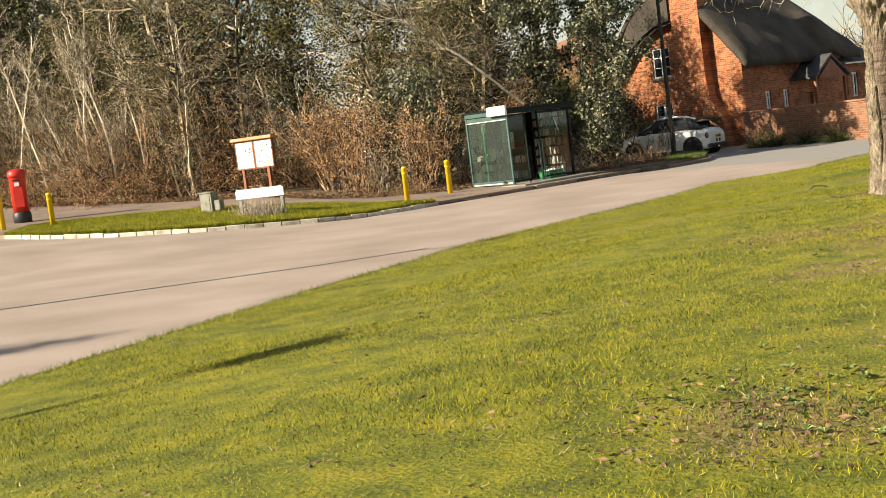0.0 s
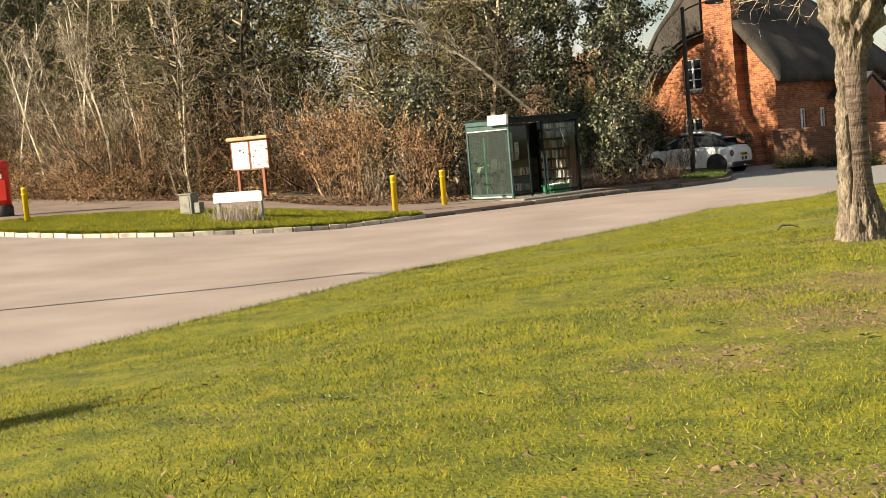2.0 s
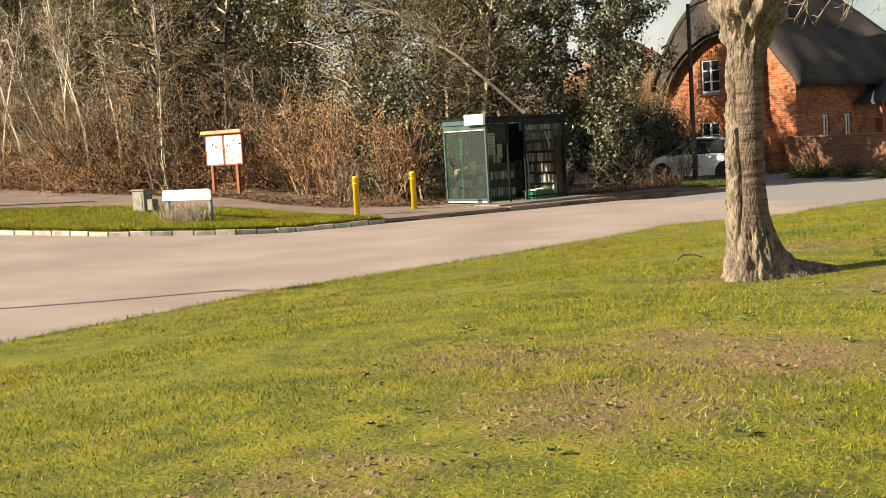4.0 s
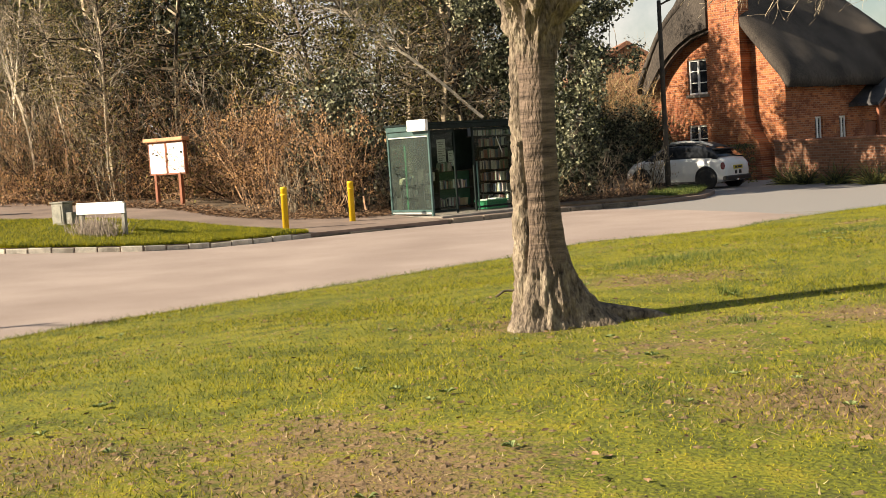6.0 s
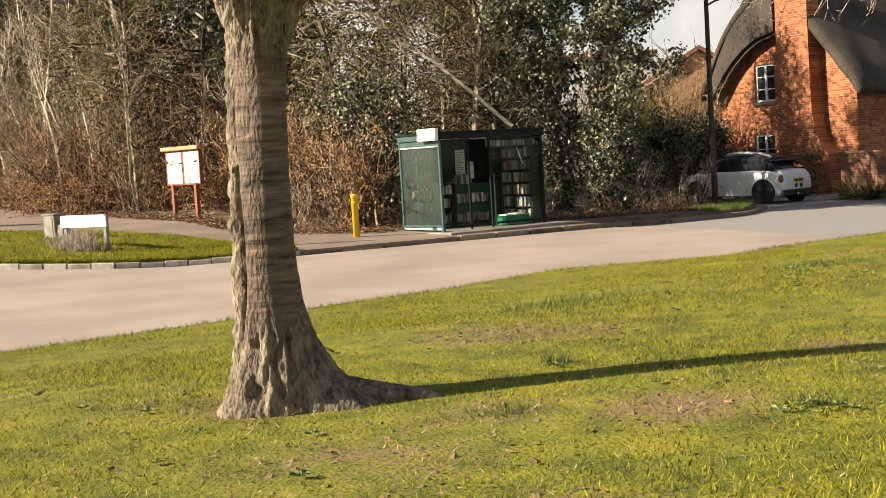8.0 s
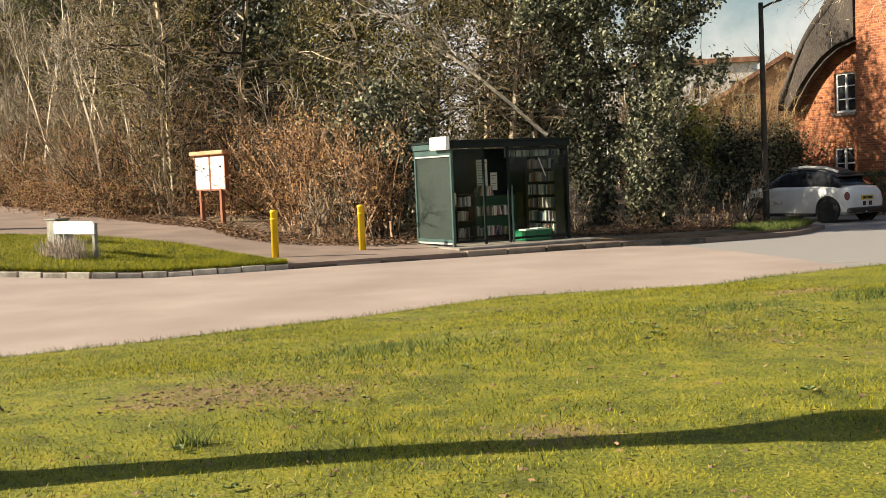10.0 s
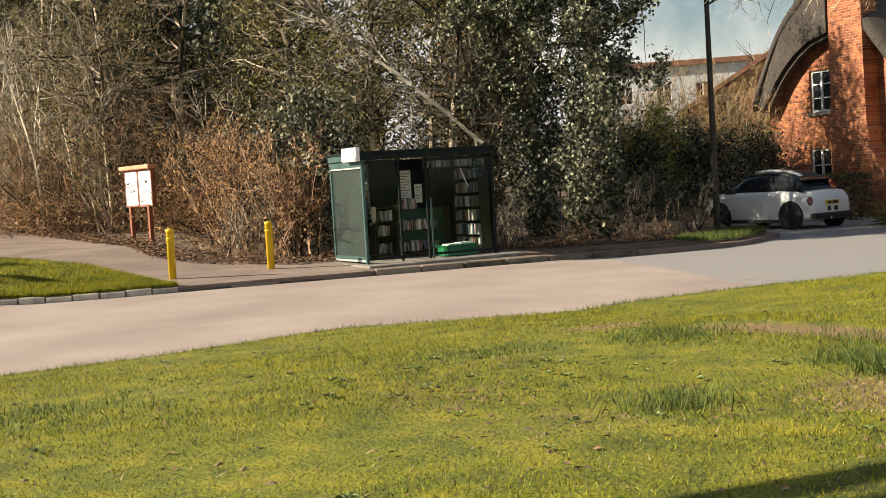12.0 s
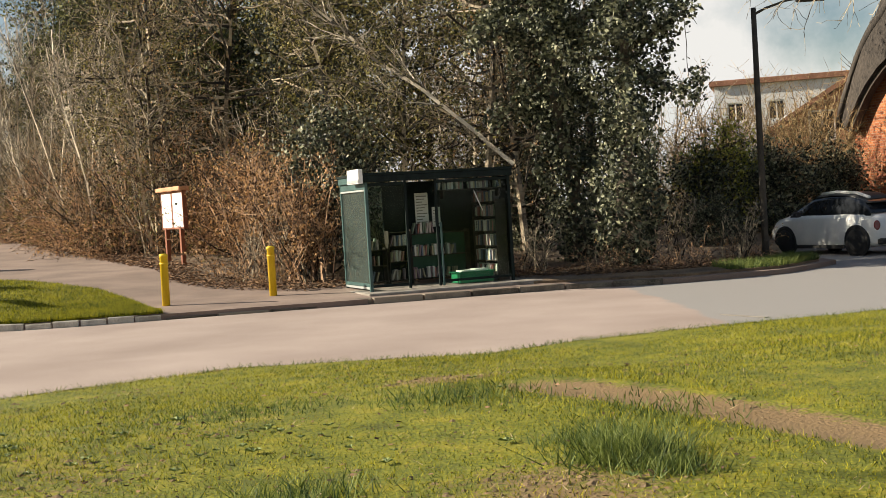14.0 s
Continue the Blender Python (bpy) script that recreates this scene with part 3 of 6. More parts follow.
class Plant:
    """Gathers twig segments and leaves for one plant as arrays."""

    def __init__(self, seed):
        self.rng, self.segs, self.leaves = np.random.default_rng(seed), [], []

    def branches(self, start, way, length, r0, r1, steps=4, wobble=0.2, rise=0.0):
        """Grows one limb from each start; returns the points, ways and radii along them."""
        n = len(start)
        p, d = np.array(start, float), unit(np.array(way, float))
        length, r0, r1 = np.broadcast_to(length, n).astype(float), np.broadcast_to(r0, n).astype(float), np.broadcast_to(r1, n).astype(float)
        pts, ways, rads = [p.copy()], [d.copy()], [r0.copy()]
        for k in range(steps):
            d = unit(d + self.rng.normal(0, wobble, (n, 3)) + np.array([0, 0, rise]))
            q = p + d * (length / steps)[:, None]
            ra, rb = r0 + (r1 - r0) * k / steps, r0 + (r1 - r0) * (k + 1) / steps
            self.segs.append((p, q, ra, rb))
            p = q
            pts.append(p.copy()), ways.append(d.copy()), rads.append(rb.copy())
        return np.array(pts), np.array(ways), np.array(rads)

    def fork(self, grown, count, low=0.3, spread=0.8):
        """Picks places along grown limbs, with new ways that spread off them."""
        pts, ways, rads = grown
        k, n = len(pts) - 1, pts.shape[1]
        i = np.repeat(np.arange(n), count)
        u = low + (0.999 - low) * self.rng.random(len(i))
        a = np.minimum((u * k).astype(int), k - 1)
        f = (u * k - a)[:, None]
        at = pts[a, i] * (1 - f) + pts[a + 1, i] * f
        way = unit(ways[a + 1, i] + self.rng.normal(0, spread, (len(i), 3)))
        return at, way, rads[a + 1, i]

    def foliage(self, at, size, spread, droop=0.0, fold=0.25):
        at = np.asarray(at, float)
        self.leaves.append((at + self.rng.normal(0, 1, at.shape) * spread, size * self.rng.uniform(0.6, 1.3, len(at)), droop))

    def wood(self):
        p0, p1, ra, rb = (np.concatenate([s[k] for s in self.segs]) for k in range(4))
        d = unit(p1 - p0)
        a = unit(np.cross(d, np.where(np.abs(d[:, 2:]) < 0.9, [[0, 0, 1.0]], [[1.0, 0, 0]])))
        b = np.cross(d, a)
        ring = [(math.cos(t), math.sin(t)) for t in (0, 2.094, 4.189)]
        v = np.stack([p0 + ra[:, None] * (c * a + s * b) for c, s in ring] + [p1 + rb[:, None] * (c * a + s * b) for c, s in ring], 1)
        o = np.arange(len(p0))[:, None, None] * 6
        f = o + np.array([[0, 1, 4, 3], [1, 2, 5, 4], [2, 0, 3, 5]])[None]
        return v.reshape(-1, 3), f.reshape(-1, 4)

    def leaf(self):
        """Four-cornered leaves, bent along the middle."""
        at, size = np.concatenate([x[0] for x in self.leaves]), np.concatenate([x[1] for x in self.leaves])
        n = len(at)
        d = unit(self.rng.normal(0, 1, (n, 3)) + np.array([0, 0, -0.3]))
        s = unit(np.cross(d, self.rng.normal(0, 1, (n, 3))))
        up = np.cross(d, s)
        h = size[:, None]
        v = np.stack([at, at + h * (0.55 * d + 0.36 * s + 0.12 * up), at + h * d, at + h * (0.5 * d - 0.36 * s + 0.12 * up)], 1)
        return v.reshape(-1, 3), np.arange(n * 4).reshape(n, 4)


def rand_ways(rng, n, up=0.6, flat=1.0):
    return unit(np.c_[rng.normal(0, flat, (n, 2)), np.abs(rng.normal(up, 0.35, n))])


def plant_thing(name, plant, wood_mat, leaf_mat, label, category, group, wood="stem", crown="foliage"):
    ob = thing(name, Matrix(), label, category, group)
    raw_part(wood, *plant.wood(), wood_mat, ob)
    if plant.leaves:
        raw_part(crown, *plant.leaf(), leaf_mat, ob)
    return ob


def bare_shrub(seed, height, stems, wood_mat, leaf_mat=None, leaves=0, fine=5, label="", name="bare_shrub", width=0.5, leaf_size=0.05):
    """Many stems from one stool, each with side shoots and fine twigs."""
    p = Plant(seed)
    r = p.rng
    st = np.c_[r.normal(0, 0.28, (stems, 2)), np.full(stems, -0.15)]
    g1 = p.branches(st, rand_ways(r, stems, 1.6, width), height * r.uniform(0.6, 1.0, stems), r.uniform(0.016, 0.045, stems), 0.007, 6, 0.12, 0.04)
    a, w, rr = p.fork(g1, 7, 0.2, 0.5)
    g2 = p.branches(a, w, height * 0.3 * r.uniform(0.5, 1.1, len(a)), 0.010, 0.004, 4, 0.2, 0.06)
    a, w, rr = p.fork(g2, fine, 0.15, 0.6)
    g3 = p.branches(a, w, height * 0.13 * r.uniform(0.5, 1.2, len(a)), 0.006, 0.003, 2, 0.25, 0.03)
    if leaves:
        pick = g3[0][:, r.integers(0, g3[0].shape[1], leaves)].reshape(-1, 3)
        pick = pick[r.permutation(len(pick))[:leaves]]
        p.foliage(pick, leaf_size, 0.06)
    return plant_thing(name, p, wood_mat, leaf_mat, label, "shrub", "shrubs of the thicket")


def leafy_tree(seed, height, trunk_r, limbs, leaves, leaf_size, spread, label, wood_mat, leaf_mat, base=0.2, clump=0.35, sleeve=0, name="evergreen_tree", taper=0.9, twigs=3, forks=6):
    """A trunk with limbs; leaf clumps sit on the twigs, with gaps between the limbs."""
    p = Plant(seed)
    r = p.rng
    trunk = p.branches([[0, 0, -0.3]], [[r.normal(0, 0.04), r.normal(0, 0.04), 1]], height, trunk_r, trunk_r * 0.2, 12, 0.05, 0.1)
    a, w, rr = p.fork(trunk, limbs, base, 0.2)
    hgt = np.clip(a[:, 2] / height, 0, 1)
    ww = unit(np.c_[r.normal(0, 1, (len(a), 2)), r.uniform(0.0, 0.7, len(a))])
    g1 = p.branches(a, ww, spread * (1.1 - taper * hgt ** 2.2) * r.uniform(0.55, 1.15, len(a)), trunk_r * 0.35, 0.012, 5, 0.18, 0.05)
    a, w, rr = p.fork(g1, forks, 0.2, 0.7)
    g2 = p.branches(a, w, spread * 0.34 * r.uniform(0.5, 1.1, len(a)), 0.012, 0.005, 2, 0.25)
    a, w, rr = p.fork(g2, twigs, 0.2, 0.8)
    g3 = p.branches(a, w, spread * 0.16 * r.uniform(0.5, 1.1, len(a)), 0.0065, 0.003, 1 if twigs < 4 else 2, 0.25)
    spots = np.concatenate([g2[0][-2:].reshape(-1, 3), g3[0][-1]])
    pick = spots[r.integers(0, len(spots), leaves)]
    p.foliage(pick, leaf_size, clump * r.uniform(0.3, 1, (leaves, 1)))
    if sleeve:
        h = r.uniform(0, height * 0.75, sleeve)
        t = r.uniform(0, 2 * math.pi, sleeve)
        lump = 0.22 * np.sin(h * 2.1 + 2 * np.sin(t * 2)) + 0.12 * np.sin(h * 5.3 + t * 3)
        rad = trunk_r + (0.16 + lump) * np.clip(0.5 + h / 3, 0.5, 1.6) + 0.08 * r.random(sleeve)
        p.foliage(np.c_[np.cos(t) * rad, np.sin(t) * rad, h], leaf_size, 0.08)
    return plant_thing(name, p, wood_mat, leaf_mat, label, "tree", "trees behind the thicket", "trunk", "crown")


def sapling(seed, height, label):
    p = Plant(seed)
    r = p.rng
    t = p.branches([[0, 0, -0.2]], [[r.normal(0, 0.12), r.normal(0, 0.08), 1]], height, 0.045, 0.014, 9, 0.07, 0.04)
    a, w, rr = p.fork(t, 18, 0.25, 0.55)
    g = p.branches(a, w, height * 0.24 * r.uniform(0.4, 1.1, len(a)), 0.012, 0.004, 5, 0.16, 0.09)
    a, w, rr = p.fork(g, 8, 0.2, 0.6)
    p.branches(a, w, 0.5, 0.0055, 0.0025, 3, 0.25, 0.03)
    return plant_thing("sapling", p, M_PALE, None, label, "tree", "saplings of the thicket", "trunk")


def bramble(seed, w, h, label, wood_mat, leaf_mat, n=55, leaves=1500, size=0.06):
    """Arching canes tangled over one another."""
    p = Plant(seed)
    r = p.rng
    st = np.c_[r.uniform(-w, w, n), r.uniform(-0.6, 0.6, n), np.full(n, -0.1)]
    g = p.branches(st, rand_ways(r, n, 1.2, 0.7), h * r.uniform(0.7, 1.5, n), 0.008, 0.004, 5, 0.25, -0.06)
    a, ww, rr = p.fork(g, 5, 0.1, 0.9)
    g2 = p.branches(a, ww, h * 0.35 * r.uniform(0.4, 1.2, len(a)), 0.0055, 0.003, 2, 0.35, -0.04)
    spots = g2[0][1:].reshape(-1, 3)
    p.foliage(spots[r.integers(0, len(spots), leaves)], size, 0.06)
    return plant_thing("bramble_bush", p, wood_mat, leaf_mat, label, "bush", "brambles along the bank")


def stand(ob, x, y, turn, scale=1.0, sink=0.0, lean=(0, 0)):
    """Sets a plant down on the far ground."""
    z = float(far_z(x, y)) + 0.03 - sink
    m = pose(x, y, z, lean[0], lean[1], turn)
    return m


VEG = random.Random(7)
def scatter(protos, spots, lo, hi):
    """The first spots take the originals, the others take copies."""
    for k, (x, y) in enumerate(spots):
        ob = protos[k % len(protos)]
        s = VEG.uniform(lo, hi)
        m = stand(ob, x, y, VEG.uniform(0, 360), lean=(VEG.uniform(-4, 4), VEG.uniform(-4, 4)))
        if k < len(protos):
            ob.matrix_basis = m @ Matrix.Diagonal((s, s, s, 1))
        else:
            c = copy_thing(ob, m)
            c.scale = (s, s, s)


def along(u0, u1, n, d0, d1, jitter=0.4, line=None):
    """Places behind the thicket's foot, from share u0 to u1 of it and d0 to d1 m back."""
    out = []
    pts = resample(BUSH if line is None else line, 601)
    for k in range(n):
        u = u0 + (u1 - u0) * (k + 0.5) / n
        p = pts[min(600, max(0, int(u * 600)))]
        d = VEG.uniform(d0, d1)
        spot = (p[0] - 0.25 * d + VEG.uniform(-jitter, jitter), p[1] + 0.97 * d + VEG.uniform(-jitter, jitter) * 0.5)
        if float(away(spot[0], spot[1], [(-5.9, 42.4), (-4.5, 38.5)])) > 1.5 and not (-9.5 < spot[0] < -4.6 and d < 1.3):
            out.append(spot)
    return out


# shares of the thicket's foot: 0.27 is beside the pillar box, 0.66 beside the shelter, 1.0 by the car
shrubs = [bare_shrub(11, 3.6, 16, M_TWIG, M_RUST, 300, 3, label="bare grey-stemmed shrub in the thicket"),
          bare_shrub(12, 4.4, 14, M_PALE, None, 0, 3, label="tall bare pale-stemmed shrub in the thicket"),
          bare_shrub(13, 3.4, 18, M_BROWN_TWIG, M_RUST, 1500, 4, label="bare brown shrub with withered leaves"),
          bare_shrub(14, 4.0, 14, M_TWIG, M_OLIVE, 2200, label="straggly shrub with olive-green leaves")]
scatter(shrubs, along(0.21, 0.67, 36, 0.5, 3.4), 0.85, 1.25)
brambles = [bramble(21, 0.9, 1.5, "tangled brown bramble on the bank", M_BROWN_TWIG, M_RUST),
            bramble(22, 0.8, 1.2, "dead bramble canes with withered leaves", M_BROWN_TWIG, M_RUST, 65, 1000),
            bramble(23, 0.9, 1.8, "arching bramble with olive leaves", M_BROWN_TWIG, M_OLIVE, 60, 1500)]
scatter(brambles, along(0.20, 0.68, 40, 0.2, 1.5), 0.8, 1.25)
for k_, (x_, y_) in enumerate([(-6.9, 45.0), (-5.7, 44.8), (-4.6, 44.6), (-7.8, 45.2), (-5.2, 45.9), (-6.3, 46.2)] + along(0.24, 0.62, 13, 2.0, 3.6, 0.4)):
    copy_thing(brambles[k_ % 3], stand(None, x_, y_, 60 * k_)).scale = (1.3, 1.3, 1.35)
for k_, (x_, y_) in enumerate([(-6.2, 45.6), (-4.8, 45.4), (-7.4, 45.9)]):
    copy_thing(shrubs[k_], stand(None, x_, y_, 100 * k_))
saps = [sapling(31, 6.5, "thin pale bare sapling"), sapling(32, 5.5, "leaning thin pale sapling"), sapling(33, 7.5, "tall slender bare sapling")]
scatter(saps, along(0.20, 0.64, 46, 0.3, 2.6), 0.7, 1.15)
bares = [leafy_tree(44, 8.5, 0.12, 44, 1300, 0.065, 2.4, "bare brown twiggy tree behind the shrubs", M_TWIG, M_RUST, 0.15, name="bare_tree", taper=0.6, twigs=3, forks=7),
         leafy_tree(45, 7.5, 0.10, 40, 6000, 0.068, 2.2, "twiggy tree with sparse olive leaves", M_TWIG, M_OLIVE, 0.15, name="bare_tree", taper=0.6, twigs=3, forks=7)]
scatter(bares, along(0.22, 0.70, 15, 2.4, 6.0, 0.8) + [(0.2, 43.6), (1.7, 44.2), (-1.4, 43.6), (2.6, 45.0), (0.6, 46.5), (1.8, 48.0)], 0.8, 1.15)
greens = [leafy_tree(41, 9.5, 0.16, 46, 13000, 0.10, 2.3, "ivy-green evergreen tree with uneven crown", M_DARKWOOD, M_EVERGREEN, 0.12),
          leafy_tree(42, 8.0, 0.14, 40, 11000, 0.095, 2.1, "olive-green evergreen tree behind the shrubs", M_DARKWOOD, M_OLIVE, 0.15),
          leafy_tree(43, 10.5, 0.18, 40, 6000, 0.12, 2.6, "tall half-bare tree with ivy clumps", M_TWIG, M_EVERGREEN, 0.15, sleeve=2500)]
scatter(greens, along(0.30, 0.62, 10, 4.5, 8.0, 0.8) + along(0.26, 0.80, 7, 9, 13, 1.0) + [(0.4, 50.0), (2.6, 51.0), (-1.6, 48.5)], 0.85, 1.15)

# dense dark evergreens that close the view behind the thicket
backs = [leafy_tree(46, 9.5, 0.2, 34, 4200, 0.24, 2.7, "dark evergreen deep in the wood", M_DARKWOOD, M_IVY, 0.05, 0.4, taper=0.6, twigs=2, forks=3)]
scatter(backs, along(0.33, 0.72, 13, 9.5, 15.0, 0.8), 0.8, 1.15)
rt = copy_thing(greens[2], pose(-12.6, 11.3, float(road_z(-12.6, 11.3)) - 0.05, 0, 0, 40))
rt.scale = (0.42, 0.42, 0.42)
tagged(rt, "small half-bare tree at the roadside", "tree", "roadside trees")
p = Plant(72)
tk = p.branches([[0, 0, -0.3]], [[0, 0, 1]], 5.6, 0.05, 0.02, 8, 0.02)
a, w, rr = p.fork(tk, 8, 0.8, 0.6)
g = p.branches(a, w, 1.1 * p.rng.uniform(0.5, 1.1, len(a)), 0.03, 0.008, 4, 0.15, 0.05)
p.foliage(np.array([[0.1, 0.0, 5.7]]) + p.rng.normal(0, 1, (600, 3)) * np.array([0.22, 0.11, 0.13]), 0.1, 0.04)
ct = plant_thing("roadside_tree", p, M_TWIG, M_EVERGREEN, "slim roadside tree with a tuft of leaves", "tree", "roadside trees", "trunk", "crown")
ct.matrix_world = pose(-11.75, 5.7, float(road_z(-11.75, 5.7)))

# dark evergreen bush and plumed brown shrub beside the shelter
dark_bush = leafy_tree(51, 3.4, 0.07, 46, 7000, 0.115, 1.5, "dark green laurel bush behind brown stems", M_DARKWOOD, M_IVY, 0.08, 0.28, name="laurel_bush", taper=0.5)
dark_bush.matrix_world = stand(dark_bush, -0.6, 41.0, 20)
tagged(dark_bush, category="bush", group="evergreen bushes")
plume = bare_shrub(52, 2.7, 34, M_BROWN_TWIG, M_RUST, 3000, 4, "brown shrub with upright withered plumes", "plumed_shrub", 0.35, 0.07)
plume.matrix_world = stand(plume, -0.3, 39.2, 0)
gold = bare_shrub(53, 3.3, 26, M_BROWN_TWIG, M_RUST, 4200, 6, "shrub with golden-brown withered leaves", "golden_shrub", 0.55, 0.07)
gold.matrix_world = stand(gold, -2.3, 40.8, 0)
copy_thing(gold, stand(gold, -3.4, 42.4, 100))

# ivy-clad trees beside the shelter: bare dark trunks in thick lumpy sleeves, with hanging shoots
def ivy_tree(seed, height, trunk_r, sleeve, crown, spread, label, low=0.24):
    p = Plant(seed)
    r = p.rng
    tk = p.branches([[0, 0, -0.3]], [[r.normal(0, 0.03), r.normal(0, 0.03), 1]], height, trunk_r, trunk_r * 0.35, 12, 0.04, 0.1)
    a, w, rr = p.fork(tk, 30, low, 0.2)
    ww = unit(np.c_[r.normal(0, 1, (len(a), 2)), r.uniform(-0.1, 0.5, len(a))])
    g1 = p.branches(a, ww, spread * r.uniform(0.5, 1.1, len(a)), trunk_r * 0.3, 0.015, 5, 0.16, 0.03)
    a, w, rr = p.fork(g1, 4, 0.25, 0.7)
    g2 = p.branches(a, w, spread * 0.3 * r.uniform(0.5, 1.1, len(a)), 0.012, 0.005, 2, 0.25)
    spots = np.concatenate([g1[0][2:].reshape(-1, 3), g2[0][-1]])
    knots = spots[r.permutation(len(spots))[:int(len(spots) * 0.6)]]
    pick = knots[r.integers(0, len(knots), crown)]
    p.foliage(pick, 0.115, 0.17 * r.uniform(0.4, 1, (crown, 1)))
    h, t = height * 0.8 * r.random(sleeve), r.uniform(0, 2 * math.pi, sleeve)
    lump = 0.16 * np.sin(h * 1.9 + 2 * np.sin(t * 2) + seed) + 0.10 * np.sin(h * 5.3 + t * 3)
    rad = trunk_r + np.clip(0.17 + lump, 0.02, 1) * np.clip(0.75 + h / 4, 0.75, 1.7) + 0.05 * r.random(sleeve)
    axis = np.array([np.interp(h, tk[0][:, 0, 2], tk[0][:, 0, k]) for k in (0, 1)]).T
    p.foliage(np.c_[axis + np.c_[np.cos(t), np.sin(t)] * rad[:, None], h], 0.115, 0.05)
    a, w, rr = p.fork(g1, 1, 0.5, 0.2)
    a = a[:10]
    p.branches(a, np.tile([0.05, -0.1, -1.0], (len(a), 1)), r.uniform(1.0, 2.6, len(a)), 0.012, 0.006, 6, 0.10, -0.05)
    return plant_thing("ivy_clad_tree", p, M_DARKWOOD, M_IVY, label, "tree", "ivy-clad trees", "trunk", "crown")


ivy1 = ivy_tree(61, 11.0, 0.26, 12000, 13000, 1.9, "tall tree clad in dark ivy to the ground")
ivy1.matrix_world = stand(ivy1, 5.85, 42.8, 0)
ivy2 = ivy_tree(62, 11.0, 0.22, 9000, 12000, 1.6, "leaning ivy-clad tree behind the shelter", 0.3)
ivy2.matrix_world = stand(ivy2, 4.35, 43.9, 40, lean=(2, -3))
copy_thing(ivy2, stand(ivy2, 1.9, 46.9, 150, lean=(-2, -2)))
copy_thing(greens[0], stand(greens[0], 1.0, 47.9, 200))
scatter([bramble(24, 0.9, 1.1, "brown bramble heap under the ivy-clad trees", M_BROWN_TWIG, M_RUST, 45, 500)], along(0.74, 0.99, 8, 0.0, 1.3, 0.3), 0.5, 0.85)
scatter([bare_shrub(15, 1.6, 10, M_TWIG, None, 0, 5, "low bare shrub under the ivy-clad trees")], along(0.76, 0.97, 9, 0.2, 1.6, 0.3), 0.7, 1.1)

# the pale fallen tree that leans out of the thicket over the shelter
p = Plant(71)
ln = p.branches([[3.3, 42.7, 2.15]], [[-0.66, -0.2, 0.62]], 6.6, 0.055, 0.025, 12, 0.11, 0.0)
a, w, rr = p.fork(ln, 26, 0.3, 0.45)
l2 = p.branches(a, w, 1.5 * p.rng.uniform(0.4, 1.2, len(a)), 0.022, 0.006, 5, 0.14, 0.02)
a, w, rr = p.fork(l2, 7, 0.2, 0.5)
l3 = p.branches(a, w, 0.55, 0.008, 0.003, 4, 0.2)
a, w, rr = p.fork(l3, 2, 0.3, 0.5)
p.branches(a, w, 0.25, 0.004, 0.002, 2, 0.2)
plant_thing("leaning_tree", p, M_PALE, None, "pale bare tree leaning out over the shelter", "tree", "", "trunk")

# laurel hedge, shrubs and yellow bush beyond the lamp post
hedge_t = leafy_tree(54, 2.9, 0.08, 50, 7000, 0.125, 1.6, "dark green laurel bush beside the parked car", M_DARKWOOD, M_IVY, 0.06, 0.28, name="laurel_bush", taper=0.5)
tagged(hedge_t, category="bush", group="evergreen bushes")
hedge_t.matrix_world = pose(6.9, 53.8, -0.45)
hedge_t.scale = (0.9, 0.9, 0.85)
for x, y, t, s in ((8.4, 55.2, 60, 0.8), (5.2, 52.6, 120, 0.85), (5.8, 55.2, 10, 0.9), (6.4, 48.6, 200, 0.45)):
    c = copy_thing(hedge_t, pose(x, y, -0.45, 0, 0, t))
    c.scale = (s, s, s)
ye = leafy_tree(55, 3.2, 0.06, 40, 4500, 0.1, 1.2, "yellow-green bush beyond the hedge", M_DARKWOOD, M_YELLOWLEAF, 0.15, 0.25, name="yellow_bush", taper=0.5)
tagged(ye, category="bush", group="evergreen bushes")
ye.matrix_world = pose(5.3, 53.0, -0.3)
wild = bare_shrub(56, 5.5, 18, M_GOLDTWIG, M_RUST, 700, 5, "tall bare shrub beyond the hedge", "tall_bare_shrub", 0.5)
tagged(wild, group="shrubs beyond the hedge")
wild.matrix_world = pose(6.8, 57, -0.3)
for x, y, t, s in ((4.0, 58, 50, 1.0), (8.6, 60, 100, 0.95), (2.0, 60, 200, 1.1), (5.5, 62, 300, 1.05), (10.0, 63, 20, 0.9), (7.4, 66, 150, 1.1), (8.4, 56.6, 70, 0.8), (5.4, 57.5, 260, 0.85), (9.6, 58.5, 330, 0.8), (3.0, 56.5, 15, 0.7), (7.2, 58.4, 190, 0.85), (6.2, 60.0, 130, 0.95), (9.2, 61.5, 45, 0.9)):
    c = copy_thing(wild, pose(x, y, -0.3, 0, 0, t))
    c.scale = (s, s, s)
trim_hedge = Plant(57)
hv = trim_hedge.rng.random((9000, 3)) * np.array([5.0, 0.8, 1.25])
edge = trim_hedge.rng.integers(0, 3, 9000)
hv[edge == 0, 1], hv[edge == 1, 2] = 0.0, 1.25
trim_hedge.foliage(hv, 0.07, 0.03)
st = np.c_[np.linspace(0.2, 4.8, 24), np.full(24, 0.4), np.full(24, -0.15)]
g = trim_hedge.branches(st, rand_ways(trim_hedge.rng, 24, 2, 0.3), 1.25, 0.012, 0.005, 4, 0.15)
a, w, rr = trim_hedge.fork(g, 14, 0.1, 0.9)
trim_hedge.branches(a, w, 0.35, 0.006, 0.003, 3, 0.2)
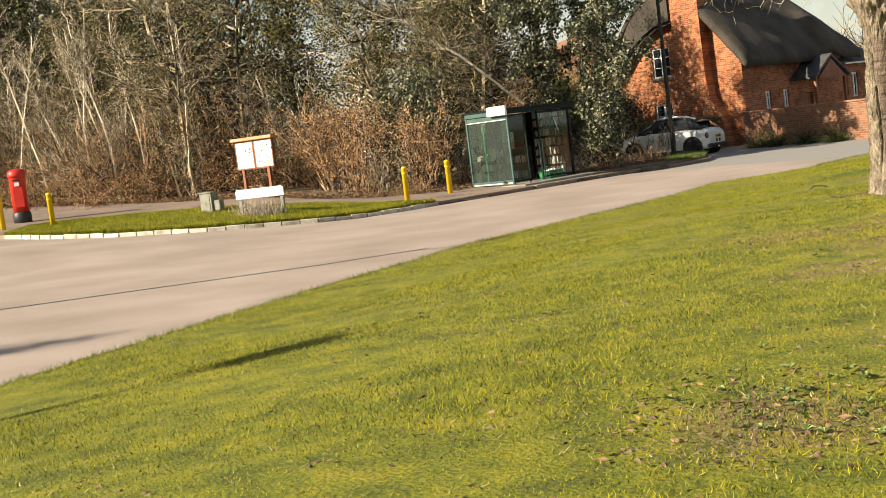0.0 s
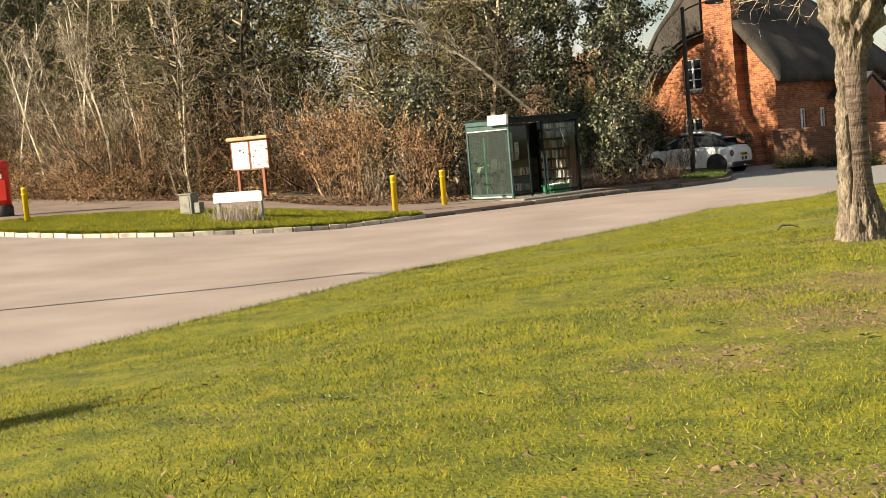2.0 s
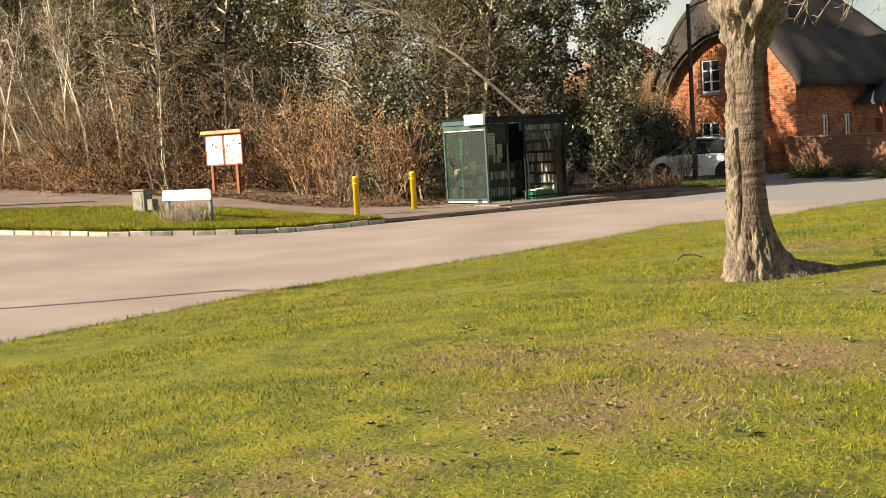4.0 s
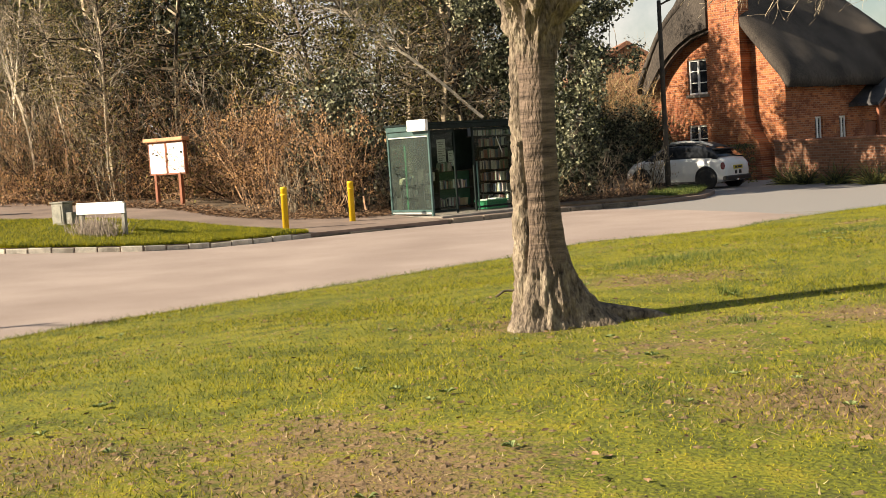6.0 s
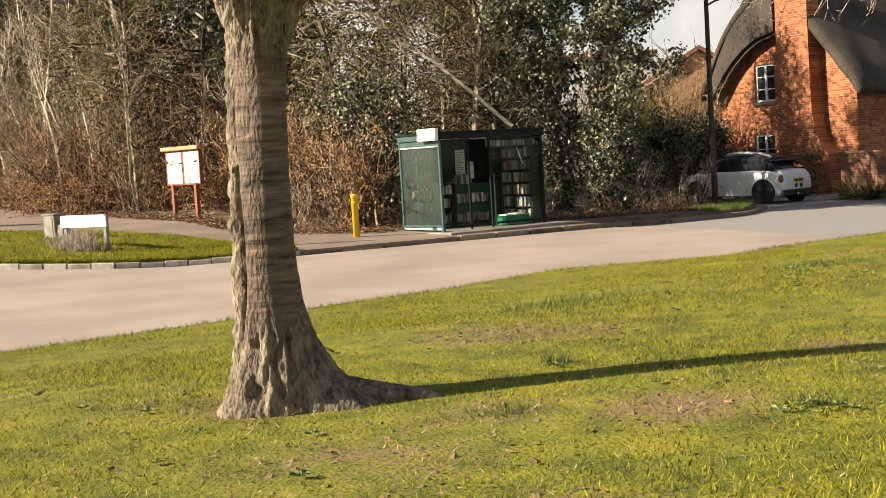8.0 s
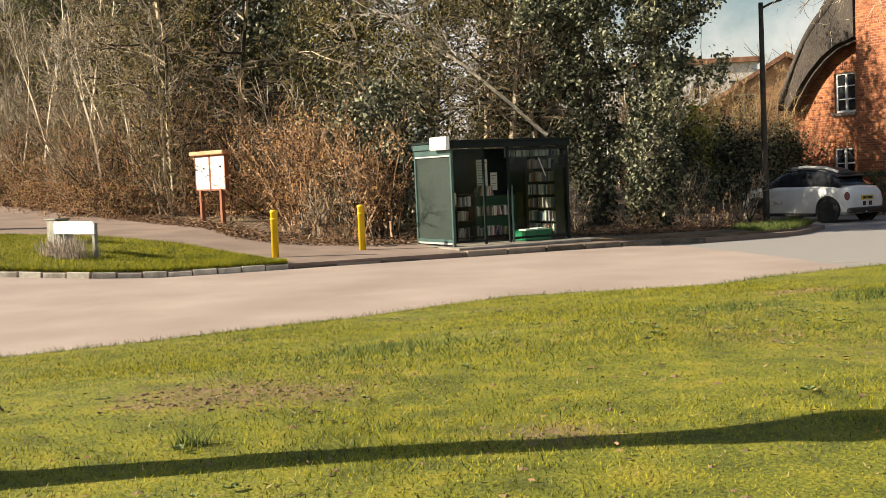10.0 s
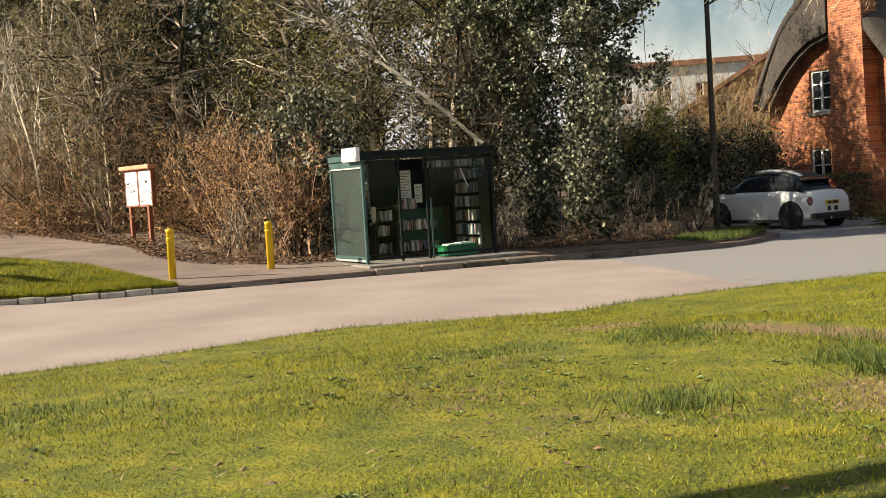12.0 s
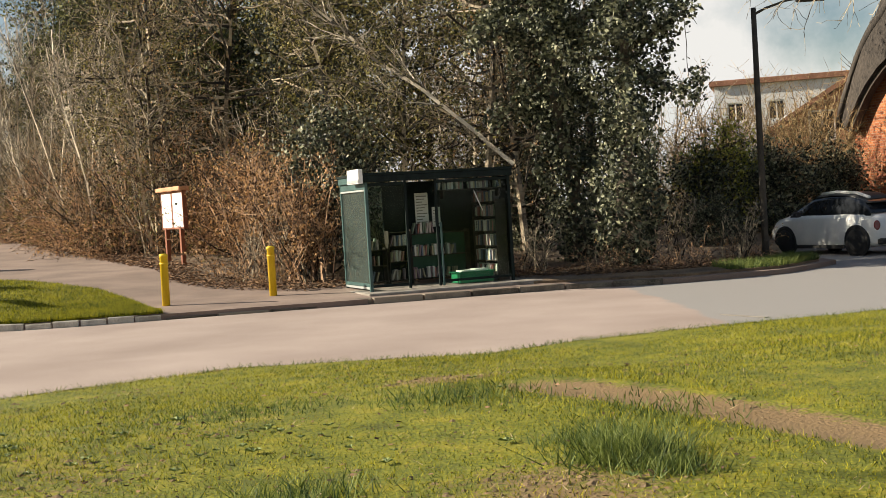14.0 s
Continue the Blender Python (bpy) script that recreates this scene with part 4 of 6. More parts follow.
clipped = plant_thing("clipped_hedge", trim_hedge, M_DARKWOOD, M_EVERGREEN, "clipped green hedge behind the parked car", "hedge", "")
clipped.matrix_world = pose(12.0, 51.6, -0.5, 0, 0, 133.6)

# woods on the skyline
p = Plant(81)
n = 90
fx = np.c_[np.linspace(-75, 60, n) + p.rng.normal(0, 1.5, n), 76 + p.rng.normal(0, 5, n) - 0.25 * np.clip(np.linspace(-75, 60, n) * -1, 0, 80), np.full(n, -1.2)]
t = p.branches(fx, rand_ways(p.rng, n, 3, 0.3), p.rng.uniform(7, 11, n) * np.where(fx[:, 0] > -6, 0.55, 1.0), 0.18, 0.05, 6, 0.08)
a, w, rr = p.fork(t, 16, 0.2, 0.7)
g = p.branches(a, w, 3.0 * p.rng.uniform(0.4, 1.1, len(a)), 0.06, 0.02, 4, 0.18, 0.04)
a, w, rr = p.fork(g, 6, 0.1, 0.7)
g = p.branches(a, w, 1.3, 0.022, 0.008, 2, 0.25)
woods = plant_thing("far_woods", p, M_TWIG, None, "bare winter woods on the skyline", "woods", "", "trunks")
tagged(woods, kind="stuff")


# ---- the cherry-barked tree on the lawn ----
def lawn_tree():
    ob = thing("lawn_tree", pose(5.75, 15.97, float(lawn_z(5.75, 15.97))), "pollarded tree with cracked bark on the lawn", "tree")
    bm = bmesh.new()
    rng = random.Random(3)
    prof = [(-0.25, 0.32), (0.0, 0.25), (0.12, 0.215), (0.3, 0.18), (0.55, 0.158), (0.9, 0.146), (1.4, 0.14), (1.8, 0.137), (2.05, 0.145), (2.2, 0.18), (2.35, 0.25), (2.55, 0.29), (2.8, 0.28), (3.1, 0.24), (3.4, 0.2)]
    nn = 128
    rings, smooth = [], []
    for z in np.linspace(-0.25, 3.4, 230):
        r = np.interp(z, [a for a, b in prof], [b for a, b in prof]) * 1.07
        ring = []
        crack = 3.95 + 0.22 * math.sin(z * 2.1) + 0.10 * noise.noise((0.3, 0.7, z * 4))
        for k in range(nn):
            t = 2 * math.pi * k / nn
            c, sn = math.cos(t), math.sin(t)
            root = math.exp(-max(z, 0) / 0.22) * (0.10 * max(0, math.cos(3 * t + 0.4)) + 0.25 * max(0, math.cos(t - 0.33)) ** 6)
            lump = 0.12 * max(0, min(1, (z - 2.0) / 0.3)) * noise.noise((c * 3, sn * 3, z * 5))
            # ridged bark on the sunny side, at the foot and under the crown; smooth between
            rough = max(min(1, max(0, (crack - t) / 0.12)) if t > 2.2 else 0.0, 1 - min(1, max(0, (z - 0.25) / 0.35)), min(1, max(0, (z - 1.85) / 0.25)))
            ridge = abs(noise.noise((c * 4.5, sn * 4.5, z * 2.2)))
            plate = rough * (0.07 * min(ridge, 0.3) + 0.030 * noise.noise((c * 8, sn * 8, z * 7)) + 0.022 * noise.noise((c * 22, sn * 22, z * 18)))
            groove = 0.035 * math.exp(-((t - crack) / 0.05) ** 2) * min(1, max(0, z / 0.3))
            band = (1 - rough) * 0.004 * noise.noise((c * 1.5, sn * 1.5, z * 22))
            rr = r + root + lump + plate + band - groove
            ring.append(bm.verts.new((rr * c - 0.05 * z + 0.03 * z * z + 0.012, rr * sn, z)))
            smooth.append(0.75 * (1 - rough) * (1 - math.exp(-((t - crack) / 0.07) ** 2)))
        rings.append(ring)
    for r0, r1 in zip(rings, rings[1:]):
        for k in range(nn):
            bm.faces.new((r0[k], r0[(k + 1) % nn], r1[(k + 1) % nn], r1[k])).smooth = True
    bm.faces.new(rings[-1])
    trunk = part("trunk", bm, M_BARK, ob)
    trunk.data.attributes.new("smooth_bark", "FLOAT", "POINT").data.foreach_set("value", smooth)
    # the long root that runs out over the grass
    bm = bmesh.new()
    tube(bm, [(0.08, 0.02, 0.14), (0.25, 0.07, 0.08), (0.42, 0.11, 0.05), (0.62, 0.15, 0.025), (0.8, 0.18, 0.0), (0.98, 0.2, -0.05)], [0.14, 0.11, 0.085, 0.065, 0.05, 0.025], 12)
    part("root", bm, M_BARK, ob)
    p = Plant(91)
    n = 6
    t = np.linspace(0, 2 * math.pi, n, endpoint=False)
    st = np.c_[0.2 * np.cos(t) + 0.1, 0.2 * np.sin(t), np.full(n, 2.95)]
    g = p.branches(st, np.c_[np.cos(t), np.sin(t), np.full(n, 1.3)], 3.2 * p.rng.uniform(0.8, 1.1, n), 0.15, 0.06, 6, 0.12, 0.05)
    a, w, rr = p.fork(g, 5, 0.3, 0.5)
    g2 = p.branches(a, w, 1.8, 0.045, 0.018, 5, 0.15, 0.02)
    a, w, rr = p.fork(g2, 7, 0.1, 0.6)
    g3 = p.branches(a, w, 0.9, 0.014, 0.005, 4, 0.2, -0.05)
    raw_part("limbs", *p.wood(), M_BARK, ob)
    return ob


lawn_tree()

# drooping twigs of a tree that stands across the road from the lawn, over the lane
p = Plant(95)
stem = p.branches([[17.4, 34.6, -0.6]], [[-0.03, 0.02, 1]], 6.4, 0.22, 0.12, 8, 0.03)
lim = p.branches([[17.3, 34.6, 4.6], [17.3, 34.7, 5.1], [17.3, 34.6, 5.5]], [[-0.85, 0.5, 0.12], [-0.72, 0.69, 0.1], [-0.9, 0.35, 0.12]], [9.0, 10.0, 9.0], 0.08, 0.02, 10, 0.04, -0.012)
a, w, rr = p.fork(lim, 22, 0.45, 0.45)
l2 = p.branches(a, w, 1.3 * p.rng.uniform(0.4, 1.1, len(a)), 0.014, 0.006, 7, 0.16, -0.14)
a, w, rr = p.fork(l2, 5, 0.2, 0.5)
p.branches(a, w, 0.5, 0.006, 0.003, 4, 0.2, 0.05)
plant_thing("lane_tree", p, M_TWIG, None, "bare tree with drooping twigs over the lane", "tree", "", "trunk")


# ---- kerbs, bollards, pillar box, signs ----
def kerb_run(name, line, length, mat, up, label, gap=0.012, wide=0.14):
    ob = thing(name, Matrix(), label, "kerb", "", "structure")
    pts = np.asarray(line, float)
    total = np.hypot(*np.diff(pts, axis=0).T).sum()
    n = int(total / length)
    q = resample(pts, n + 1)
    bm = bmesh.new()
    box(bm, (-0.5, -wide / 2, -0.15), (0.5, wide / 2, 0.0), 0.012)
    me = bpy.data.meshes.new("stone")
    bm.to_mesh(me)
    bm.free()
    me.materials.append(mat)
    rr = random.Random(5)
    for k in range(n):
        a, b = q[k], q[k + 1]
        c, d = (a + b) / 2, b - a
        s = new("stone", me)
        s.parent = ob
        z0, z1 = float(road_z(*a)), float(road_z(*b))
        s.location = (c[0], c[1], (z0 + z1) / 2 + up + rr.uniform(-0.012, 0.012))
        L = math.hypot(*d) - gap
        s.rotation_euler = (rr.uniform(-0.03, 0.03), math.atan2(z0 - z1, L), math.atan2(d[1], d[0]) + rr.uniform(-0.02, 0.02))
        s.scale = (L * rr.uniform(0.94, 1.0), rr.uniform(0.9, 1.1), 1)
    return ob


kerb_run("kerb_island", KERB[1:8], 0.45, M_KERB, 0.102, "kerb of pale worn granite setts", 0.014, 0.11)
kerb_run("kerb_shelter", np.array([(2.1, 36.35), (2.5, 36.15), (4.3, 38.0), (5.8, 39.4), (7.4, 39.95)]), 0.9, M_KERB_DARK, 0.105, "kerb of dark mossy concrete in front of the shelter", 0.012, 0.16)
kerb_run("kerb_dropped", np.array([(0.05, 34.05), (2.1, 35.85)]), 0.9, M_KERB_DARK, 0.03, "dropped kerb between island and shelter")


def bollard(x, y, h, lean):
    ob = thing("bollard", pose(x, y, float(far_z(x, y)), lean[0], lean[1], 0), "yellow painted bollard beside the road", "bollard", "yellow bollards")
    part("post", lathe([(0.075, -0.2), (0.075, h - 0.06), (0.083, h - 0.055), (0.083, h - 0.02), (0.07, h), (0.03, h + 0.008)], 16), M_YELLOW, ob)
    part("band", lathe([(0.084, h - 0.2), (0.084, h - 0.165)], 16), M_YELLOW, ob)
    return ob


bollard(-0.82, 35.2, 0.97, (0, 0.5))
bollard(0.42, 36.95, 0.97, (0, 0))
bollard(-11.0, 36.1, 0.97, (0, -0.5))
bollard(-12.55, 36.45, 0.97, (0, 0))

pb = thing("pillar_box", pose(-12.95, 39.5, float(far_z(-12.95, 39.5)) - 0.02, 0, 0, 12), "red cast-iron pillar box with black base", "post box")
part("base", lathe([(0.28, -0.1), (0.28, 0.3), (0.262, 0.33), (0.25, 0.36)], 28), M_BLACK, pb, "black painted base")
part("body", lathe([(0.245, 0.34), (0.245, 1.45), (0.25, 1.46)], 28), M_RED, pb)
part("cap", lathe([(0.275, 1.45), (0.28, 1.50), (0.275, 1.58), (0.25, 1.64), (0.17, 1.69), (0.05, 1.705)], 28), M_RED, pb)
part("slot", boxes(((-0.13, -0.262, 1.33), (0.13, -0.235, 1.37)), bevel=0.004), M_BLACK, pb, "dark posting slot")
part("door", boxes(((-0.15, -0.252, 0.5), (0.15, -0.22, 1.12)), bevel=0.006), M_RED, pb)
part("notice_plate", boxes(((-0.07, -0.262, 1.16), (0.07, -0.235, 1.28)), bevel=0.003), M_WHITE, pb, "white collection plate")

# notice board
nb_turn = math.degrees(math.atan2(-0.545, 0.839))
nbx, nby = -5.84, 42.1
nb = thing("notice_board", pose(nbx, nby, float(far_z(nbx, nby)), 0, 0, nb_turn), "red-brown wooden notice board with two white sheets", "notice board")
for x in (-0.55, 0.55):
    part("post", boxes(((x - 0.055, -0.05, -0.2), (x + 0.055, 0.05, 0.95)), bevel=0.006), M_STAINWOOD, nb)
part("cabinet_back", boxes(((-0.82, 0.02, 0.92), (0.82, 0.08, 1.88)), bevel=0.005), M_STAINWOOD, nb)
part("capping", boxes(((-0.9, -0.14, 1.88), (0.9, 0.14, 1.99)), bevel=0.02), M_PALEWOOD, nb, "pale weathered capping board")
for x in (-0.41, 0.41):
    d = part("door", boxes(((x - 0.405, -0.03, 0.92), (x - 0.36, 0.018, 1.88)), ((x + 0.36, -0.03, 0.92), (x + 0.405, 0.018, 1.88)), ((x - 0.36, -0.03, 0.92), (x + 0.36, 0.018, 0.965)), ((x - 0.36, -0.03, 1.84), (x + 0.36, 0.018, 1.88)), bevel=0.004), M_STAINWOOD, nb)
    part("sheet", boxes(((x - 0.358, -0.022, 0.968), (x + 0.358, -0.016, 1.838))), M_PAPER, d, "white notice sheet")

# street name board with its posts, dry lavender in front, and a small grey cabinet
sx, sy = -4.72, 33.95
sg_turn = -25.0
sg = thing("street_sign", pose(sx, sy, float(far_z(sx, sy)) + 0.03, 0, 0, sg_turn), "low white street name board on dark posts", "street sign")
part("board", boxes(((-0.76, -0.02, 0.44), (0.76, 0.015, 0.67)), bevel=0.004), M_WHITE, sg, "white name board, lettering unreadable")
for x in (-0.66, 0.66):
    part("post", boxes(((x - 0.05, 0.018, -0.2), (x + 0.05, 0.10, 0.66)), bevel=0.006), M_GREYBOX, sg)
part("rail", boxes(((-0.72, -0.03, 0.675), (0.72, 0.03, 0.70)), bevel=0.004), M_WHITE, sg)
p = Plant(101)
n = 420
st = np.c_[p.rng.normal(0, 0.32, n), p.rng.normal(-0.25, 0.14, n), np.full(n, -0.03)]
p.branches(st, rand_ways(p.rng, n, 1.5, 0.45), p.rng.uniform(0.25, 0.5, n), 0.005, 0.003, 3, 0.12)
lav = plant_thing("lavender_clump", p, M_LAVENDER, None, "dry grey-brown lavender clump before the street sign", "plant", "", "dry_growth")
lav.matrix_world = pose(sx + 0.1, sy - 0.15, float(far_z(sx, sy)) + 0.02, 0, 0, sg_turn)
cb = thing("utility_cabinet", pose(-6.45, 35.9, float(far_z(-6.45, 35.9)) + 0.03, 0, 0, -25), "small grey weathered cabinet on the grass", "cabinet")
part("body", boxes(((-0.2, -0.16, -0.1), (0.2, 0.16, 0.52)), bevel=0.012), M_GREYBOX, cb)
part("lid", boxes(((-0.23, -0.19, 0.52), (0.23, 0.19, 0.56)), bevel=0.01), M_GREYBOX, cb)
part("door", boxes(((-0.14, -0.175, 0.05), (0.14, -0.162, 0.46)), bevel=0.004), M_GREYBOX, cb, "plain door panel")
part("side_box", boxes(((0.2, -0.1, 0.02), (0.42, 0.12, 0.3)), bevel=0.01), M_GREYBOX, cb)


# ---- lamp posts ----
def lamp_post(x, y, z, turn, label):
    ob = thing("street_lamp", pose(x, y, z, 0, 0, turn), label, "street lamp", "street lamps")
    bm = bmesh.new()
    tube(bm, [(0, 0, -0.3), (0, 0, 1.0), (0, 0, 3.0), (0, 0, 5.65)], [0.085, 0.077, 0.07, 0.058], 12)
    part("pole", bm, M_POLE, ob)
    bm = bmesh.new()
    tube(bm, [(0, 0, 5.5), (0.25, 0, 5.62), (0.7, 0, 5.76), (1.0, 0, 5.8)], [0.028, 0.028, 0.025, 0.025], 8)
    part("arm", bm, M_POLE, ob)
    part("lantern", boxes(((0.95, -0.11, 5.72), (1.6, 0.11, 5.84)), bevel=0.03), M_POLE, ob, "dark lantern head")
    part("access_door", boxes(((-0.05, -0.112, 0.5), (0.05, -0.09, 1.0)), bevel=0.004), M_POLE, ob)
    return ob


lamp_post(8.5, 44.4, -0.42, 25, "dark weathered lamp post beside the verge")
lamp_post(-11.3, 16.5, float(road_z(-11.3, 16.5)), -45, "dark lamp post at the roadside")


# ---- the shelter that serves as a book exchange ----
def book_shelter():
    ob = thing("bus_shelter", pose(2.35, 37.45, -0.27, 0, 0, 46.9), "dark green glazed bus shelter used as book exchange", "bus shelter")
    L, D, H = 3.0, 1.6, 2.2
    P = 0.06
    # the sunlit end's posts stay teal; the others get the shade-darkened copy
    corner = [("post", x, y, M_TEAL if x == 0 else M_SHADEFRAME) for x in (0, L) for y in (0, D)]
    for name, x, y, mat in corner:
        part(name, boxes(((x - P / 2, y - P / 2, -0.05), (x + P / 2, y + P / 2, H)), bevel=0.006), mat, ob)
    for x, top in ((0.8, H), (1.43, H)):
        part("mullion", boxes(((x - 0.025, -0.025, 0.0), (x + 0.025, 0.025, top)), bevel=0.004), M_SHADEFRAME, ob)
    part("grab_post", boxes(((1.47, -0.06, 0.0), (1.51, -0.02, 1.25)), bevel=0.006), M_TEAL, ob)
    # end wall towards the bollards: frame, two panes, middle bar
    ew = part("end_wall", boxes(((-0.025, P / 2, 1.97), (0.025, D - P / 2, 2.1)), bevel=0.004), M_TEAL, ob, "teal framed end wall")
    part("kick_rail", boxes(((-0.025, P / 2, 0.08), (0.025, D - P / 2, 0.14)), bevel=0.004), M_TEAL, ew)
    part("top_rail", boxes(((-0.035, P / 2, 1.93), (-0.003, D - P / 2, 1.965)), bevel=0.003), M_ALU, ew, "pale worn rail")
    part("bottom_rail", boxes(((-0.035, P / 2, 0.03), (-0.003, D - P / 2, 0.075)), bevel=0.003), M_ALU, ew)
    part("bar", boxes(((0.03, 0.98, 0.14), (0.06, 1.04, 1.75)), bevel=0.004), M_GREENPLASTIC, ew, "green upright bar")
    pane = part("pane", boxes(((-0.006, P / 2, 0.14), (0.006, D - P / 2, 1.93))), M_SCRATCHED, ew)
    pane.visible_shadow = False
    # front glazing
    for x0, x1 in ((0.03, 0.775), (1.455, 2.97)):
        fr = part("front_frame", boxes(((x0, -0.02, 2.02), (x1, 0.02, 2.08)), bevel=0.004), M_SHADEFRAME, ob)
        part("kick_rail", boxes(((x0, -0.02, 0.06), (x1, 0.02, 0.11)), bevel=0.004), M_SHADEFRAME, fr)
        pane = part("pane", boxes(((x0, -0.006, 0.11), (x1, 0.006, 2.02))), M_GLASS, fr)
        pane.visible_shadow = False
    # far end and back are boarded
    part("back_wall", boxes(((0.84, D - 0.04, 0.06), (L - P / 2, D, 2.1))), M_SHADEFRAME, ob)
    part("back_kick_panel", boxes(((P / 2, D - 0.04, 0.06), (0.838, D, 0.86))), M_SHADEFRAME, ob)
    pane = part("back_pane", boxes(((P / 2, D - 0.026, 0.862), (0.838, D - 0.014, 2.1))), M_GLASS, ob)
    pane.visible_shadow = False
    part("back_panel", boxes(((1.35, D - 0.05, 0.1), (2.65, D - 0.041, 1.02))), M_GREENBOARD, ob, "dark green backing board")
    part("far_end_wall", boxes(((L - 0.02, P / 2, 0.06), (L + 0.02, D - P / 2, 2.1))), M_SHADEFRAME, ob)
    part("roof", boxes(((-0.08, -0.09, H + 0.02), (L + 0.08, D + 0.08, H + 0.075)), bevel=0.012), M_SHADEFRAME, ob)
    part("fascia", boxes(((-0.06, -0.08, H - 0.1), (L + 0.06, -0.03, H + 0.02)), bevel=0.008), M_SHADEFRAME, ob)
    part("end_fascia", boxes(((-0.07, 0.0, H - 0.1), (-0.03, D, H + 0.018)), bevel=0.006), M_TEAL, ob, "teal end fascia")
    part("sign_box", boxes(((-0.17, -0.1, H - 0.12), (-0.075, 0.62, H + 0.16)), bevel=0.01), M_WHITE, ob, "white stop sign, lettering unreadable")
    part("sign_stripe", boxes(((-0.178, -0.1, H - 0.1), (-0.172, 0.62, H - 0.04))), M_ALU, ob)
    # a strip of torn tape on the glazing
    bm = bmesh.new()
    tube(bm, [(2.24, -0.012, 1.84), (2.33, -0.012, 1.62), (2.42, -0.012, 1.42)], [0.009, 0.012, 0.008], 6)
    part("tape", bm, M_WHITE, ob, "pale torn tape on the glazing")
    for x0, x1, z0, z1 in ((1.55, 1.84, 1.2, 1.86), (1.92, 2.1, 1.14, 1.55)):
        n_ = part("notice", boxes(((x0, D - 0.062, z0), (x1, D - 0.054, z1))), M_PAPER, ob, "white printed notice, unreadable")
        k = 0
        while z1 - 0.08 - 0.06 * k > z0 + 0.03:
            zz = z1 - 0.08 - 0.06 * k
            part("text_line", boxes(((x0 + 0.03, D - 0.066, zz), (x1 - 0.03 - 0.05 * (k % 3), D - 0.0625, zz + 0.018))), M_GREYBOX, n_)
            k += 1
    return ob


shelter = book_shelter()
SH = pose(2.35, 37.45, -0.27, 0, 0, 46.9)
pad = thing("shelter_pad", SH, "concrete pad under the shelter", "pad", "", "structure")
part("slab", boxes(((-0.25, -0.62, -0.3), (3.4, 1.75, -0.012)), bevel=0.015), M_CONCRETE, pad)


def shelf_unit(x0, x1, y0, y1, heights, label):
    ob = thing("bookshelf", SH, label, "bookshelf", "shelves in the shelter")
    wide = x1 - x0 > y1 - y0
    for z in heights:
        part("shelf", boxes(((x0, y0, z - 0.018), (x1, y1, z)), bevel=0.002), M_SHELF, ob)
    for k in (0, 1):
        if wide:
            part("side", boxes(((x0 - 0.018 if k == 0 else x1, y0, 0.0), (x0 if k == 0 else x1 + 0.018, y1, heights[-1] + 0.04))), M_SHELF, ob)
        else:
            part("side", boxes(((x0, y0 - 0.018 if k == 0 else y1, 0.0), (x1, y0 if k == 0 else y1 + 0.018, heights[-1] + 0.04))), M_SHELF, ob)
    return ob


BACK_H, END_H, LEFT_H = [0.1, 0.56, 1.02], [0.1, 0.4, 0.7, 1.0, 1.3, 1.6], [0.1, 0.42, 0.74]
shelf_unit(1.35, 2.62, 1.3, 1.55, BACK_H, "dark shelves of books along the shelter's back")
shelf_unit(0.86, 1.32, 1.3, 1.55, [0.1, 0.48, 0.8, 1.08], "dark low shelves below the notices")
top_shelf = thing("top_shelf", SH, "dark shelf of books under the shelter's roof", "bookshelf", "shelves in the shelter")
part("shelf", boxes(((1.47, 0.06, 1.86), (2.95, 0.26, 1.88)), bevel=0.002), M_SHELF, top_shelf)
for x_ in (1.6, 2.8):
    part("bracket", boxes(((x_, 0.03, 1.7), (x_ + 0.02, 0.2, 1.858)), bevel=0.002), M_SHELF, top_shelf)
shelf_unit(2.72, 2.96, 0.1, 1.26, END_H, "dark bookshelves across the far end")
shelf_unit(0.1, 0.78, 1.3, 1.55, LEFT_H, "dark bookshelves in the corner of the shelter")

BOOK_COLOURS = [(0.62, 0.57, 0.50), (0.46, 0.20, 0.17), (0.14, 0.18, 0.26), (0.70, 0.68, 0.65), (0.20, 0.25, 0.19), (0.52, 0.42, 0.28), (0.06, 0.06, 0.07), (0.64, 0.52, 0.48), (0.36, 0.24, 0.27)]
BOOK_MATS = [material("book_cover", tuple(c * 0.85 for c in col), col, 0.6, 9, 60, 0.02) for col in BOOK_COLOURS]
BOOK_WORDS = ["cream", "red", "navy blue", "white", "green", "ochre", "black", "pink", "plum"]
book_protos = []
for k, mat in enumerate(BOOK_MATS):
    ob = thing("book", Matrix(), f"{BOOK_WORDS[k]} paperback book on a shelf", "book", "books on the shelves")
    w_, h_ = 0.024 + 0.005 * (k % 4), 0.19 + 0.012 * (k % 5)
    part("cover", boxes(((0, 0, 0), (0.003, 0.13, h_)), ((w_ - 0.003, 0, 0), (w_, 0.13, h_)), ((0.003, 0, 0), (w_ - 0.003, 0.003, h_))), mat, ob)
    part("pages", boxes(((0.0032, 0.0035, 0.003), (w_ - 0.0032, 0.126, h_ - 0.003))), M_PAPER, ob)
    book_protos.append((ob, w_, h_))
BR = random.Random(17)
used = set()


def put_book(m, k):
    ob = book_protos[k][0]
    if k in used:
        copy_thing(ob, m)
    else:
        used.add(k)
        ob.matrix_basis = m


